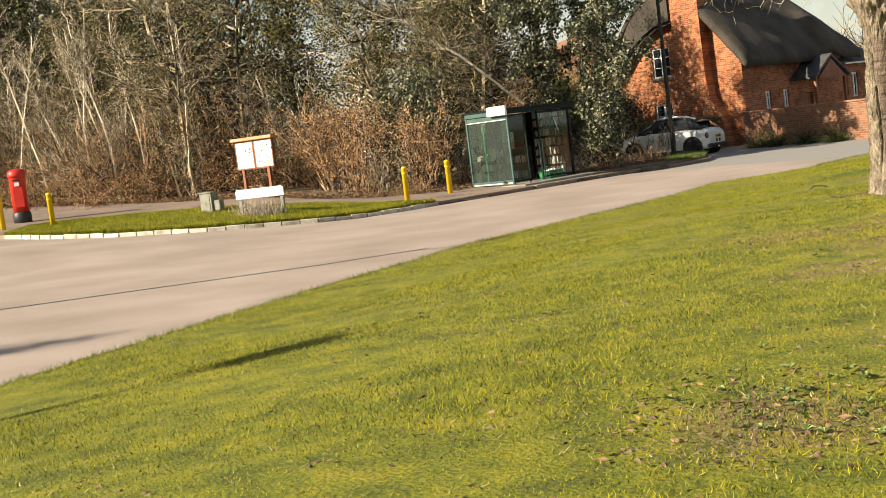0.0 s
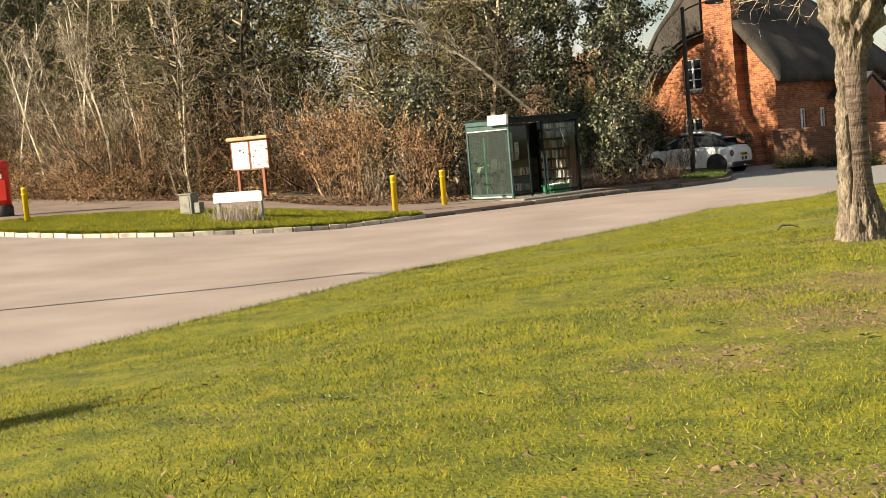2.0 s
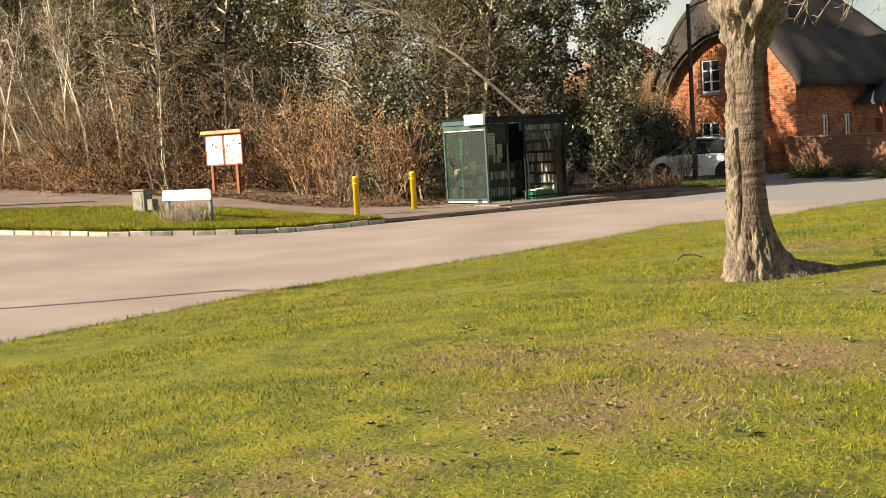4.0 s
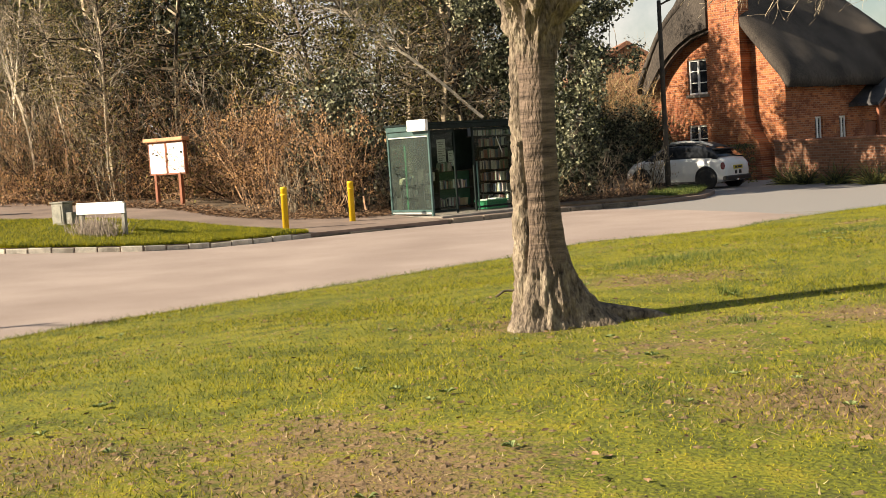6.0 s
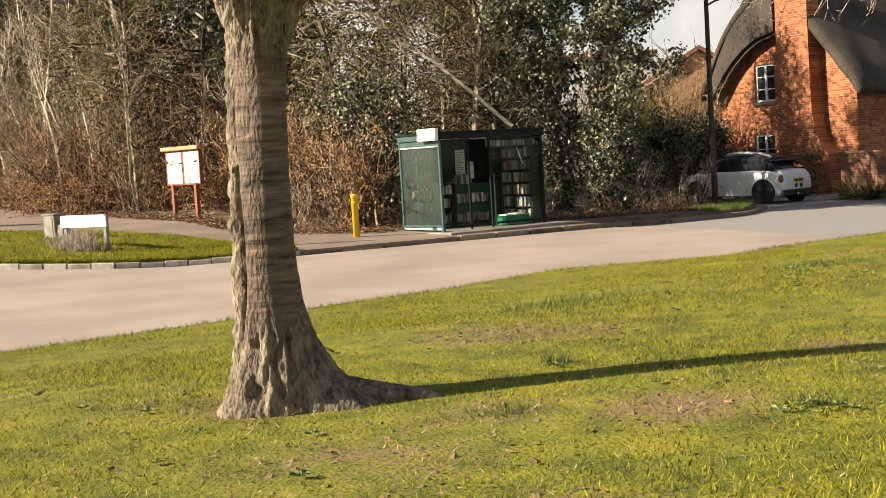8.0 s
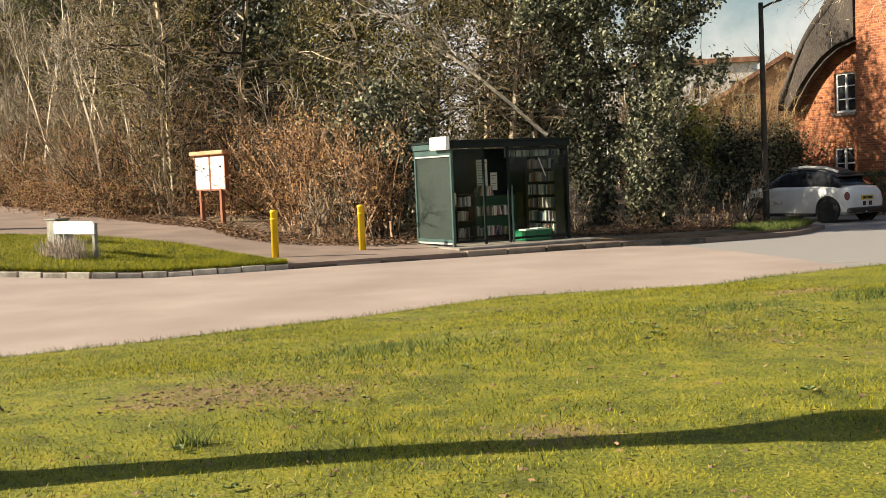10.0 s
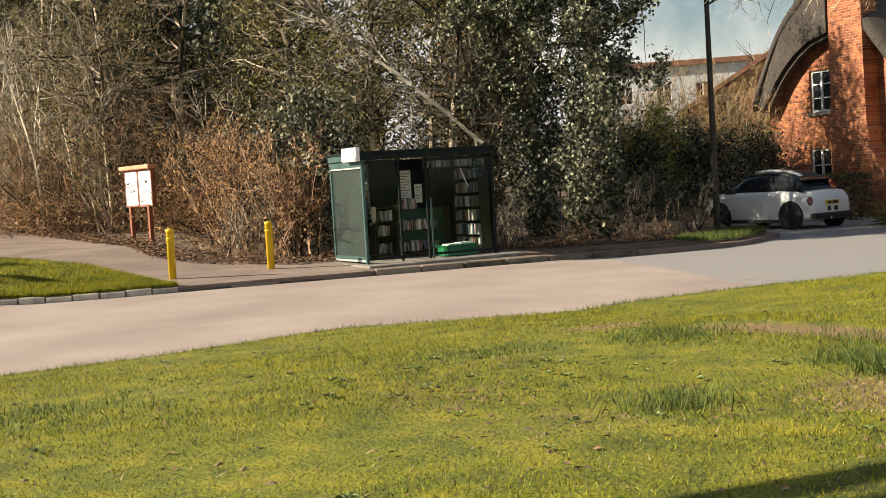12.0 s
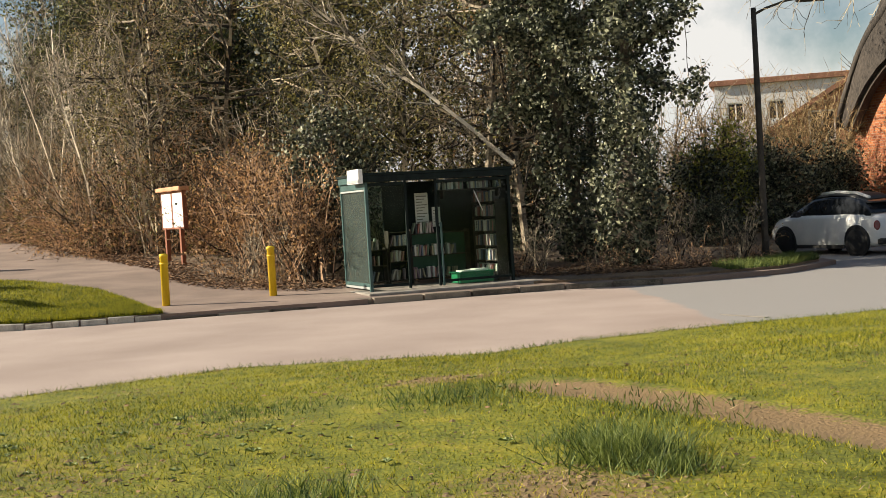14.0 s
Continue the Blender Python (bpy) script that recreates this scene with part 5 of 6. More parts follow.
def fill_row(x0, x1, y, z, turn, full):
    """Books side by side on a shelf; turn 0 faces the road, -90 faces along the shelter."""
    u = 0.01
    length = x1 - x0
    while u < length * full - 0.05:
        k = BR.randrange(len(book_protos))
        w_ = book_protos[k][1]
        lean = BR.choice([0, 0, 0, 0, 10, -12, 18])
        if turn == 0:
            loc = pose(x0 + u + (0.04 if lean < 0 else 0), y, z + (0.006 if lean else 0), 0, lean, 0)
        else:
            loc = pose(y, x1 - u, z + 0.001, 0, 0, -90)
        put_book(SH @ loc, k)
        u += w_ + 0.002 + abs(lean) * 0.0034
        if BR.random() < 0.06:
            u += 0.07


for z in BACK_H:
    fill_row(1.36, 2.6, 1.33, z, 0, 0.45 if z > 1.0 else 0.8)
for z in (0.1, 0.48, 0.8):
    fill_row(0.87, 1.3, 1.33, z, 0, 0.9)
for z in END_H:
    fill_row(0.12, 1.24, 2.745, z, -90, 0.95)
for z in LEFT_H:
    fill_row(0.11, 0.77, 1.33, z, 0, 0.85)
fill_row(1.48, 2.94, 0.1, 1.881, 0, 1.0)
cr = thing("crate", SH @ pose(2.25, 0.32, 0.0, 0, 0, 3), "green plastic crate full of papers on the shelter floor", "crate")
part("body", boxes(((-0.38, -0.2, 0.0), (0.38, 0.2, 0.012)), ((-0.38, -0.2, 0.012), (-0.365, 0.2, 0.2)), ((0.365, -0.2, 0.012), (0.38, 0.2, 0.2)), ((-0.365, -0.2, 0.012), (0.365, -0.185, 0.2)), ((-0.365, 0.185, 0.012), (0.365, 0.2, 0.2)), bevel=0.003), M_GREENPLASTIC, cr)
part("rim", boxes(((-0.41, -0.23, 0.2), (0.41, -0.2, 0.225)), ((-0.41, 0.2, 0.2), (0.41, 0.23, 0.225)), ((-0.41, -0.2, 0.2), (-0.38, 0.2, 0.225)), ((0.38, -0.2, 0.2), (0.41, 0.2, 0.225)), bevel=0.003), M_GREENPLASTIC, cr)
ps = thing("paper_stack", SH @ pose(2.25, 0.32, 0.012, 0, 0, 3), "loose stack of papers in the crate", "papers")
part("sheets", boxes(((-0.3, -0.14, 0.0), (-0.02, 0.14, 0.235)), ((0.0, -0.15, 0.0), (0.29, 0.13, 0.25)), bevel=0.004), M_PAPER, ps)


# ---- the thatched cottage ----
def wall_strips(bm, m, length, top, holes, thick, breaks=()):
    """A wall along local x with its outer face at y = 0; holes are (x0, x1, z0, z1)."""
    xs = sorted({0.0, length, *breaks, *(h[0] for h in holes), *(h[1] for h in holes)})
    for x0, x1 in zip(xs, xs[1:]):
        cut = sorted((h[2], h[3]) for h in holes if h[0] <= x0 + 1e-6 and h[1] >= x1 - 1e-6)
        z = -0.4
        for z0, z1 in cut:
            add_prism(bm, [(x0, z), (x1, z), (x1, z0), (x0, z0)], thick, m)
            z = z1
        add_prism(bm, [(x0, z), (x1, z), (x1, top(x1)), (x0, top(x0))], thick, m)
    return bm


def add_prism(bm, outline, depth, m):
    a = [bm.verts.new(m @ Vector((x, 0, z))) for x, z in outline]
    b = [bm.verts.new(m @ Vector((x, depth, z))) for x, z in outline]
    fs = [bm.faces.new(a), bm.faces.new(b[::-1])]
    for k in range(len(a)):
        j = (k + 1) % len(a)
        fs.append(bm.faces.new((a[j], a[k], b[k], b[j])))
    bmesh.ops.recalc_face_normals(bm, faces=fs)


def casement(parent, m, w, h, cols, rows, sill=True, arch=None):
    """A window in its opening: outer frame, bars and panes; m puts local x along the wall, y inwards."""
    def turned(bm):
        bmesh.ops.transform(bm, matrix=m, verts=bm.verts)
        return bm
    fr = 0.07
    win = part("window", turned(boxes(((0, 0.08, 0), (fr, 0.16, h)), ((w - fr, 0.08, 0), (w, 0.16, h)), ((fr, 0.08, 0), (w - fr, 0.16, fr)), ((fr, 0.08, h - fr), (w - fr, 0.16, h)))), M_WHITEFRAME, parent, "white painted casement window")
    for k in range(1, cols):
        x = w * k / cols
        part("bar", turned(boxes(((x - (0.045 if cols == 2 else 0.02), 0.075, fr), (x + (0.045 if cols == 2 else 0.02), 0.15, h - fr)))), M_WHITEFRAME, win)
    for k in range(1, rows):
        z = h * k / rows
        part("glazing_bar", turned(boxes(((fr, 0.09, z - 0.018), (w - fr, 0.14, z + 0.018)))), M_WHITEFRAME, win)
    part("pane", turned(boxes(((fr, 0.115, fr), (w - fr, 0.125, h - fr)))), M_WINGLASS, win)
    if sill:
        part("sill", turned(boxes(((-0.08, -0.07, -0.11), (w + 0.08, 0.12, -0.005)), bevel=0.01)), M_STONE, win, "worn stone sill")
    return win


HZ = -0.55
cottage = thing("cottage", pose(13.3, 52.8, HZ, 0, 0, 43.62), "thatched red-brick cottage with a big chimney breast", "house")
GA = 6.5
slope = lambda a: 3.5 + 1.17 * min(a, GA - a)
# gable: local x of the strip runs from the far end to the corner, seen from outside
MG = Matrix(((0, 1, 0, 0), (-1, 0, 0, GA), (0, 0, 1, 0), (0, 0, 0, 1)))
gwin = [(GA - 4.5, GA - 3.55, 2.76 + 0.55, 4.08 + 0.55), (GA - 4.6, GA - 3.65, 0.55 + 0.55, 1.6 + 0.55)]
bm = bmesh.new()
wall_strips(bm, MG, GA, slope, gwin, 0.32, (GA / 2,))
bmesh.ops.remove_doubles(bm, verts=bm.verts, dist=1e-4)
part("gable_wall", bm, M_BRICK_G, cottage)
MS = Matrix(((1, 0, 0, 0), (0, 1, 0, 0), (0, 0, 1, 0), (0, 0, 0, 1)))
swin = [(1.62, 2.08, 1.15, 2.17), (3.08, 3.54, 1.15, 2.15), (4.7, 5.6, 0.0, 1.9)]
MS2 = Matrix.Translation((0.325, 0, 0))
bm = bmesh.new()
wall_strips(bm, MS2, 8.0, lambda a: 3.6, [(a - 0.325, b - 0.325, c, d) for a, b, c, d in swin], 0.32)
bmesh.ops.remove_doubles(bm, verts=bm.verts, dist=1e-4)
part("side_wall", bm, M_BRICK_S, cottage)
ewin = [(0.0 + 0.15, 0.62, 1.45, 2.57), (1.0, 1.6, 1.43, 2.56)]
MX = Matrix.Translation((8.33, 0.05, 0))
bm = bmesh.new()
wall_strips(bm, MX, 3.4, lambda a: 3.05, ewin, 0.32)
part("extension_wall", bm, M_BRICK_S, cottage)
bm = boxes(((0.33, GA - 0.32, -0.4), (11.7, GA, 3.6)), ((11.4, 0.4, -0.4), (11.72, GA - 0.33, 3.0)), ((8.33, 0.4, 3.05), (8.6, GA - 0.33, 4.5)))
part("rear_wall", bm, M_BRICK_S, cottage)
for k, (x0, x1, z0, z1) in enumerate(gwin):
    casement(cottage, MG @ Matrix.Translation((x0, 0, z0)), x1 - x0, z1 - z0, 2, 3 if k == 0 else 2)
for x0, x1, z0, z1 in swin[:2]:
    casement(cottage, Matrix.Translation((x0, 0, z0)), x1 - x0, z1 - z0, 2, 1, False)
for x0, x1, z0, z1 in ewin:
    casement(cottage, MX @ Matrix.Translation((x0, 0, z0)), x1 - x0, z1 - z0, 2, 1, False)
# brick arches over the gable windows, a few millimetres proud
for x0, x1, z0, z1 in gwin:
    bm = bmesh.new()
    n = 11
    for k in range(n):
        u = (k + 0.5) / n
        xx = x0 - 0.08 + u * (x1 - x0 + 0.16)
        zz = z1 + 0.02 + 0.07 * (1 - (2 * u - 1) ** 2)
        box(bm, (xx - 0.036, -0.012, zz), (xx + 0.036, 0.1, zz + 0.26))
    bmesh.ops.transform(bm, matrix=MG, verts=bm.verts)
    part("brick_arch", bm, M_BRICK_S, cottage)
bm = boxes(((4.74, 0.12, 0.0), (5.56, 0.17, 1.88)), bevel=0.01)
part("door", bm, M_STAINWOOD, cottage, "dark wooden front door")
# chimney breast with a stepped, flared foot
ch = [(2.95, -0.4), (2.95, 0.9), (2.9, 4.0), (2.82, 9.9), (1.5, 9.9), (1.45, 4.2), (1.42, 2.9), (1.32, 2.2), (1.05, 1.7), (0.78, 1.35), (0.66, -0.4)]
bm = bmesh.new()
add_prism(bm, [(-a, z) for a, z in ch], 0.58, Matrix(((0, 1, 0, -0.584), (-1, 0, 0, 0), (0, 0, 1, 0), (0, 0, 0, 1))))
chim = part("chimney", bm, M_BRICK_G, cottage)
part("chimney_cap", boxes(((-0.65, 1.4, 9.9), (0.06, 2.95, 10.1)), ((-0.6, 1.45, 10.1), (0.0, 2.9, 10.35)), bevel=0.02), M_BRICK_G, chim)
for a_ in (1.85, 2.5):
    bm = lathe([(0.14, 10.35), (0.12, 10.8), (0.15, 10.85), (0.13, 10.95)], 14)
    bmesh.ops.translate(bm, vec=(-0.3, a_, 0), verts=bm.verts)
    part("chimney_pot", bm, M_TILE, chim)
# thatch: one thick shell with rounded eaves, a hipped far end and an eyebrow dormer
ss, aa = np.linspace(-0.55, 9.3, 50), np.linspace(-0.55, GA + 0.15, 44)
S_, A_ = np.meshgrid(ss, aa, indexing="ij")
Z_ = 8.25 - 1.17 * np.sqrt((A_ - GA / 2) ** 2 + 0.12)
hip = 3.95 + 1.2 * (9.3 - S_)
Z_ = -0.25 * np.log(np.exp(-Z_ / 0.25) + np.exp(-hip / 0.25))
Z_ = Z_ - 0.22 * np.exp(-((S_ + 0.55) / 0.22) ** 2) - 0.18 * np.exp(-((A_ + 0.55) / 0.2) ** 2) - 0.18 * np.exp(-((A_ - GA - 0.15) / 0.2) ** 2)
Z_ = Z_ + 0.55 * np.exp(-((S_ - 6.6) / 0.75) ** 2) * np.exp(-((A_ - 0.1) / 0.9) ** 2)
Z_ = Z_ + 0.42 * np.exp(-((A_ - 5.3) / 0.9) ** 2) - 0.25 * np.exp(-((A_ - 7.0) / 0.35) ** 2)
Z_ = Z_ + 0.03 * np.sin(S_ * 3.1 + A_ * 2) * np.sin(A_ * 4.3 - S_)
B_ = Z_ - 0.5 + 0.2 * np.exp(-((S_ + 0.55) / 0.22) ** 2)
B_[:, 0] += 0.12
idx = np.arange(S_.size).reshape(S_.shape)
N_ = S_.size
top_f = np.stack([idx[:-1, :-1], idx[1:, :-1], idx[1:, 1:], idx[:-1, 1:]], -1).reshape(-1, 4)
rim = np.r_[idx[:, 0], idx[-1, 1:], idx[-2::-1, -1], idx[0, -2:0:-1]]
side_f = np.stack([np.roll(rim, -1), rim, rim + N_, np.roll(rim, -1) + N_], -1)
tv = np.r_[np.stack([S_, A_, Z_], -1).reshape(-1, 3), np.stack([S_, A_, B_], -1).reshape(-1, 3)]
thatch = raw_part("thatched_roof", tv, np.r_[top_f, top_f[:, ::-1] + N_, side_f], M_THATCH, cottage, "weathered grey-brown thatch", smooth=True)
part("roof_ridge", prism([(GA / 2 - 0.5, 7.55), (GA / 2, 8.12), (GA / 2 + 0.5, 7.55), (GA / 2 + 0.5, 7.72), (GA / 2, 8.32), (GA / 2 - 0.5, 7.72)], 6.0, Matrix(((0, 1, 0, -0.5), (1, 0, 0, 0), (0, 0, 1, 0), (0, 0, 0, 1)))), M_THATCH, cottage)
hood = prism([(6.1, 3.4), (5.8, 3.8), (5.4, 4.3), (5.0, 4.68), (4.45, 5.08), (3.85, 5.38), (2.9, 5.58), (2.9, 7.95), (3.3, 8.0), (4.3, 7.2), (5.2, 6.05), (5.85, 5.05), (6.35, 4.1), (6.55, 3.6), (6.4, 3.36)], 0.52, Matrix(((0, 1, 0, -0.54), (1, 0, 0, 0), (0, 0, 1, 0), (0, 0, 0, 1))))
bmesh.ops.bevel(hood, geom=[e for e in hood.edges if e.calc_face_angle(0) > 1.0], offset=0.13, segments=3, affect="EDGES")
part("thatch_hood", hood, M_THATCH, cottage, "rounded overhanging thatch hood")
# lean-to roof of the extension
part("extension_roof", prism([(-0.3, 3.0), (-0.3, 3.1), (3.2, 5.0), (3.2, 4.88)], 3.9, Matrix(((0, 1, 0, 8.1), (1, 0, 0, 0), (0, 0, 1, 0), (0, 0, 0, 1)))), M_SLATE, cottage, "dark slate lean-to roof")
part("gutter", boxes(((8.1, -0.37, 2.96), (12.0, -0.305, 3.03)), bevel=0.01), M_WHITEFRAME, cottage)
# porch
porch = part("porch_roof", prism([(3.7, 2.45), (5.25, 3.35), (6.8, 2.45), (6.8, 2.56), (5.25, 3.48), (3.7, 2.56)], 1.25, Matrix.Translation((0, -1.25, 0))), M_SLATE, cottage, "small dark porch roof")
for x in (3.95, 6.5):
    part("porch_post", boxes(((x - 0.06, -1.15, -0.4), (x + 0.06, -1.03, 2.5)), bevel=0.01), M_STAINWOOD, porch)
part("porch_gable", prism([(4.0, 2.42), (6.5, 2.42), (5.25, 3.25)], 0.05, Matrix.Translation((0, -1.2, 0))), M_STAINWOOD, porch)

# brick garden wall along the lane
gw = thing("wall_garden", Matrix(), "low brick garden wall with brick coping along the lane", "wall", "", "structure")
GW = [(12.35, 49.5), (15.4, 44.3), (19.5, 41.5), (30, 38)]
for (ax, ay), (bx, by) in zip(GW, GW[1:]):
    ln_ = math.hypot(bx - ax, by - ay)
    mm = pose(ax, ay, -0.7, 0, 0, math.degrees(math.atan2(by - ay, bx - ax)))
    bm = boxes(((0, 0, -0.2), (ln_ + 0.05, 0.23, 1.52)))
    bmesh.ops.transform(bm, matrix=mm, verts=bm.verts)
    part("wall_run", bm, brick_material("garden_wall_brick", (0.16, 0.06, 0.03), (0.30, 0.13, 0.07), (0.25, 0.2, 0.15), ((bx - ax) / ln_, (by - ay) / ln_)), gw)
    bm = boxes(((-0.02, -0.04, 1.523), (ln_ + 0.07, 0.27, 1.6)), bevel=0.015)
    bmesh.ops.transform(bm, matrix=mm, verts=bm.verts)
    part("coping", bm, M_TILE, gw)
# spiky plants at the foot of the wall
p = Plant(111)
n = 160
st = np.c_[p.rng.normal(0, 0.12, (n, 2)), np.full(n, -0.05)]
p.branches(st, rand_ways(p.rng, n, 0.9, 0.8), p.rng.uniform(0.4, 0.9, n), 0.016, 0.004, 5, 0.05, -0.1)
yu = plant_thing("spiky_plant", p, M_EVERGREEN, None, "spiky-leaved plant at the foot of the garden wall", "plant", "plants by the garden wall", "leaves")
yu.matrix_world = pose(13.7, 46.4, -0.5)
for x, y, t in ((13.0, 47.6, 50), (14.5, 45.1, 120), (12.6, 48.3, 200)):
    copy_thing(yu, pose(x, y, -0.5, 0, 0, t))

# ---- houses far behind ----
def far_house(x, y, z, turn, w, d, h, ridge, wall_mat, roof_mat, label, rows, cols):
    ob = thing("far_house", pose(x, y, z, 0, 0, turn), label, "house", "houses far behind")
    holes = []
    for r in range(rows):
        for c in range(cols):
            x0 = w * (c + 0.5) / cols - 0.5
            holes.append((x0, x0 + 1.0, 0.9 + r * 2.6, 2.1 + r * 2.6))
    bm = bmesh.new()
    xs_top = (lambda a: h + (ridge - h) * (1 - abs(2 * a / w - 1))) if ridge > h + 1 else (lambda a: h)
    wall_strips(bm, Matrix(), w, xs_top, holes, 0.3, (w / 2,))
    box(bm, (0, 0.31, -0.4), (0.3, d, h))
    box(bm, (w - 0.3, 0.31, -0.4), (w, d, h))
    part("wall", bm, wall_mat, ob)
    for x0, x1, z0, z1 in holes:
        casement(ob, Matrix.Translation((x0, 0, z0)), x1 - x0, z1 - z0, 2, 1, False)
    if ridge > h + 1:
        bm = prism([(-0.3, h - 0.1), (w / 2, ridge + 0.05), (w + 0.3, h - 0.1), (w + 0.3, h + 0.08), (w / 2, ridge + 0.25), (-0.3, h + 0.08)], d + 0.4, Matrix.Translation((0, -0.2, 0)))
    else:
        bm = boxes(((-0.3, -0.3, h), (w + 0.3, d + 0.3, h + 0.35)), bevel=0.02)
    part("roof", bm, roof_mat, ob)
    return ob


far_house(4.85, 65.6, -0.6, 8, 7.0, 8.0, 4.0, 6.1, brick_material("far_brick", (0.34, 0.13, 0.07), (0.50, 0.24, 0.13), (0.4, 0.3, 0.22), (0.95, 0.31)), M_TILE, "red-brick gabled house far behind bare shrubs", 2, 2)
far_house(-4.5, 96.0, -0.6, 10, 10.0, 8.0, 8.4, 8.4, M_RENDERWALL, M_TILE, "pale rendered building far behind bare shrubs", 3, 4)


# ---- the parked car ----
def parked_car():
    nose = math.degrees(math.atan2(0.62, -0.785))
    ob = thing("car", pose(9.45, 49.6, -0.53, 0, 0, nose), "white parked hatchback with black roof and dark glass", "car")
    st = [(-1.98, 0.62, 0.40, 0.60, 0.66), (-1.93, 0.74, 0.30, 0.80, 0.86), (-1.78, 0.80, 0.24, 0.93, 0.99), (-1.45, 0.84, 0.20, 0.98, 1.03), (-0.8, 0.86, 0.19, 0.99, 1.03), (0.0, 0.86, 0.19, 0.98, 1.02), (0.7, 0.86, 0.19, 0.97, 1.03), (1.2, 0.85, 0.20, 0.94, 1.01), (1.65, 0.80, 0.23, 0.84, 0.92), (1.92, 0.70, 0.28, 0.66, 0.74), (2.02, 0.55, 0.36, 0.52, 0.58)]
    bm = bmesh.new()
    rings = []
    for x, w, zb, zs, zt in st:
        half = [(0.0, zb), (w * 0.86, zb), (w * 0.97, zb + 0.1), (w, (zb + zs) / 2), (w * 0.985, zs - 0.08), (w * 0.93, zs), (w * 0.78, zt), (0.0, zt + 0.03)]
        ring = half + [(-y, z) for y, z in half[-2:0:-1]]
        rings.append([bm.verts.new((x, y, z)) for y, z in ring])
    n = len(rings[0])
    for r0, r1 in zip(rings, rings[1:]):
        for k in range(n):
            bm.faces.new((r0[k], r0[(k + 1) % n], r1[(k + 1) % n], r1[k])).smooth = True
    bm.faces.new(rings[0])
    bm.faces.new(rings[-1][::-1])
    bmesh.ops.recalc_face_normals(bm, faces=bm.faces)
    body = part("body", bm, M_CARPAINT, ob)
    # glasshouse and roof
    cab = [(-1.72, 0.70, 1.00, 1.04), (-1.35, 0.68, 1.00, 1.36), (-0.9, 0.66, 1.00, 1.50), (-0.2, 0.66, 1.00, 1.545), (0.35, 0.66, 1.00, 1.50), (0.8, 0.68, 1.00, 1.25), (1.1, 0.70, 0.99, 1.03)]
    bm = bmesh.new()
    rings = []
    for x, w, zb, zt in cab:
        t = (zt - zb) / 0.55
        half = [(w + 0.06, zb - 0.03), (w + 0.05 - 0.10 * t, zb + (zt - zb) * 0.7), (w - 0.14 * t, zt - 0.04 * t), (w * 0.5, zt), (0.0, zt + 0.015)]
        ring = half + [(-y, z) for y, z in half[-2::-1]]
        rings.append([bm.verts.new((x, y, z)) for y, z in ring])
    for r0, r1 in zip(rings, rings[1:]):
        for k in range(len(r0) - 1):
            bm.faces.new((r0[k], r0[k + 1], r1[k + 1], r1[k])).smooth = True
    bmesh.ops.recalc_face_normals(bm, faces=bm.faces)
    part("glasshouse", bm, M_CARGLASS, ob, "dark tinted glass")
    bm = bmesh.new()
    rings = []
    for x, w, zb, zt in cab[1:6]:
        zt = zt + 0.012
        rings.append([bm.verts.new((x, y, z)) for y, z in ((w - 0.10, zt - 0.05), (w * 0.5, zt + 0.008), (0, zt + 0.02), (-w * 0.5, zt + 0.008), (-w + 0.10, zt - 0.05))])
    for r0, r1 in zip(rings, rings[1:]):
        for k in range(4):
            bm.faces.new((r0[k], r0[k + 1], r1[k + 1], r1[k])).smooth = True
    bmesh.ops.recalc_face_normals(bm, faces=bm.faces)
    bmesh.ops.solidify(bm, geom=bm.faces, thickness=0.02)
    part("roof_panel", bm, M_BLACK, ob, "glossy black roof")
    bm = bmesh.new()
    tube(bm, [(-1.3, 0.36, 1.40), (-0.9, 0.36, 1.525), (-0.2, 0.36, 1.57), (0.3, 0.36, 1.53)], [0.05] * 4, 6)
    bmesh.ops.scale(bm, vec=(1, 1, 1), verts=bm.verts)
    part("roof_stripe", bm, M_CARPAINT, ob, "white roof stripe")
    part("spoiler", boxes(((-1.62, -0.6, 1.27), (-1.3, 0.6, 1.31)), bevel=0.015), M_BLACK, ob)
    for x in (-1.3, 1.22):
        for s in (-1, 1):
            bm = lathe([(0.40, -0.03), (0.40, 0.03), (0.36, 0.04)], 24)
            bmesh.ops.transform(bm, matrix=Matrix.Translation((x, s * 0.83, 0.36)) @ pose(0, 0, 0, -90 * s), verts=bm.verts)
            part("wheel_arch", bm, M_TYRE, ob, "black wheel arch")
            bm = lathe([(0.2, -0.1), (0.30, -0.1), (0.325, -0.07), (0.325, 0.07), (0.30, 0.1), (0.2, 0.1)], 28)
            bmesh.ops.transform(bm, matrix=Matrix.Translation((x, s * 0.80, 0.325)) @ pose(0, 0, 0, -90 * s), verts=bm.verts)
            wh = part("wheel", bm, M_TYRE, ob)
            bm = lathe([(0.2, 0.06), (0.19, 0.102), (0.17, 0.085), (0.05, 0.075), (0.045, 0.095)], 20)
            bmesh.ops.transform(bm, matrix=Matrix.Translation((x, s * 0.80, 0.325)) @ pose(0, 0, 0, -90 * s), verts=bm.verts)
            part("rim", bm, M_RIM, wh, "dark alloy rim")
    for s in (-1, 1):
        bm = lathe([(0.12, 0.0), (0.125, 0.03), (0.1, 0.05)], 18)
        bmesh.ops.transform(bm, matrix=Matrix.Translation((-1.87, s * 0.73, 0.74)) @ pose(0, 0, 0, 0, 0, -38 * s) @ pose(0, 0, 0, 0, -85, 0) @ Matrix.Diagonal((0.95, 0.6, 1.2, 1)), verts=bm.verts)
        tl = part("tail_lamp", bm, M_LAMPRED, ob, "red tail lamp in a chrome ring")
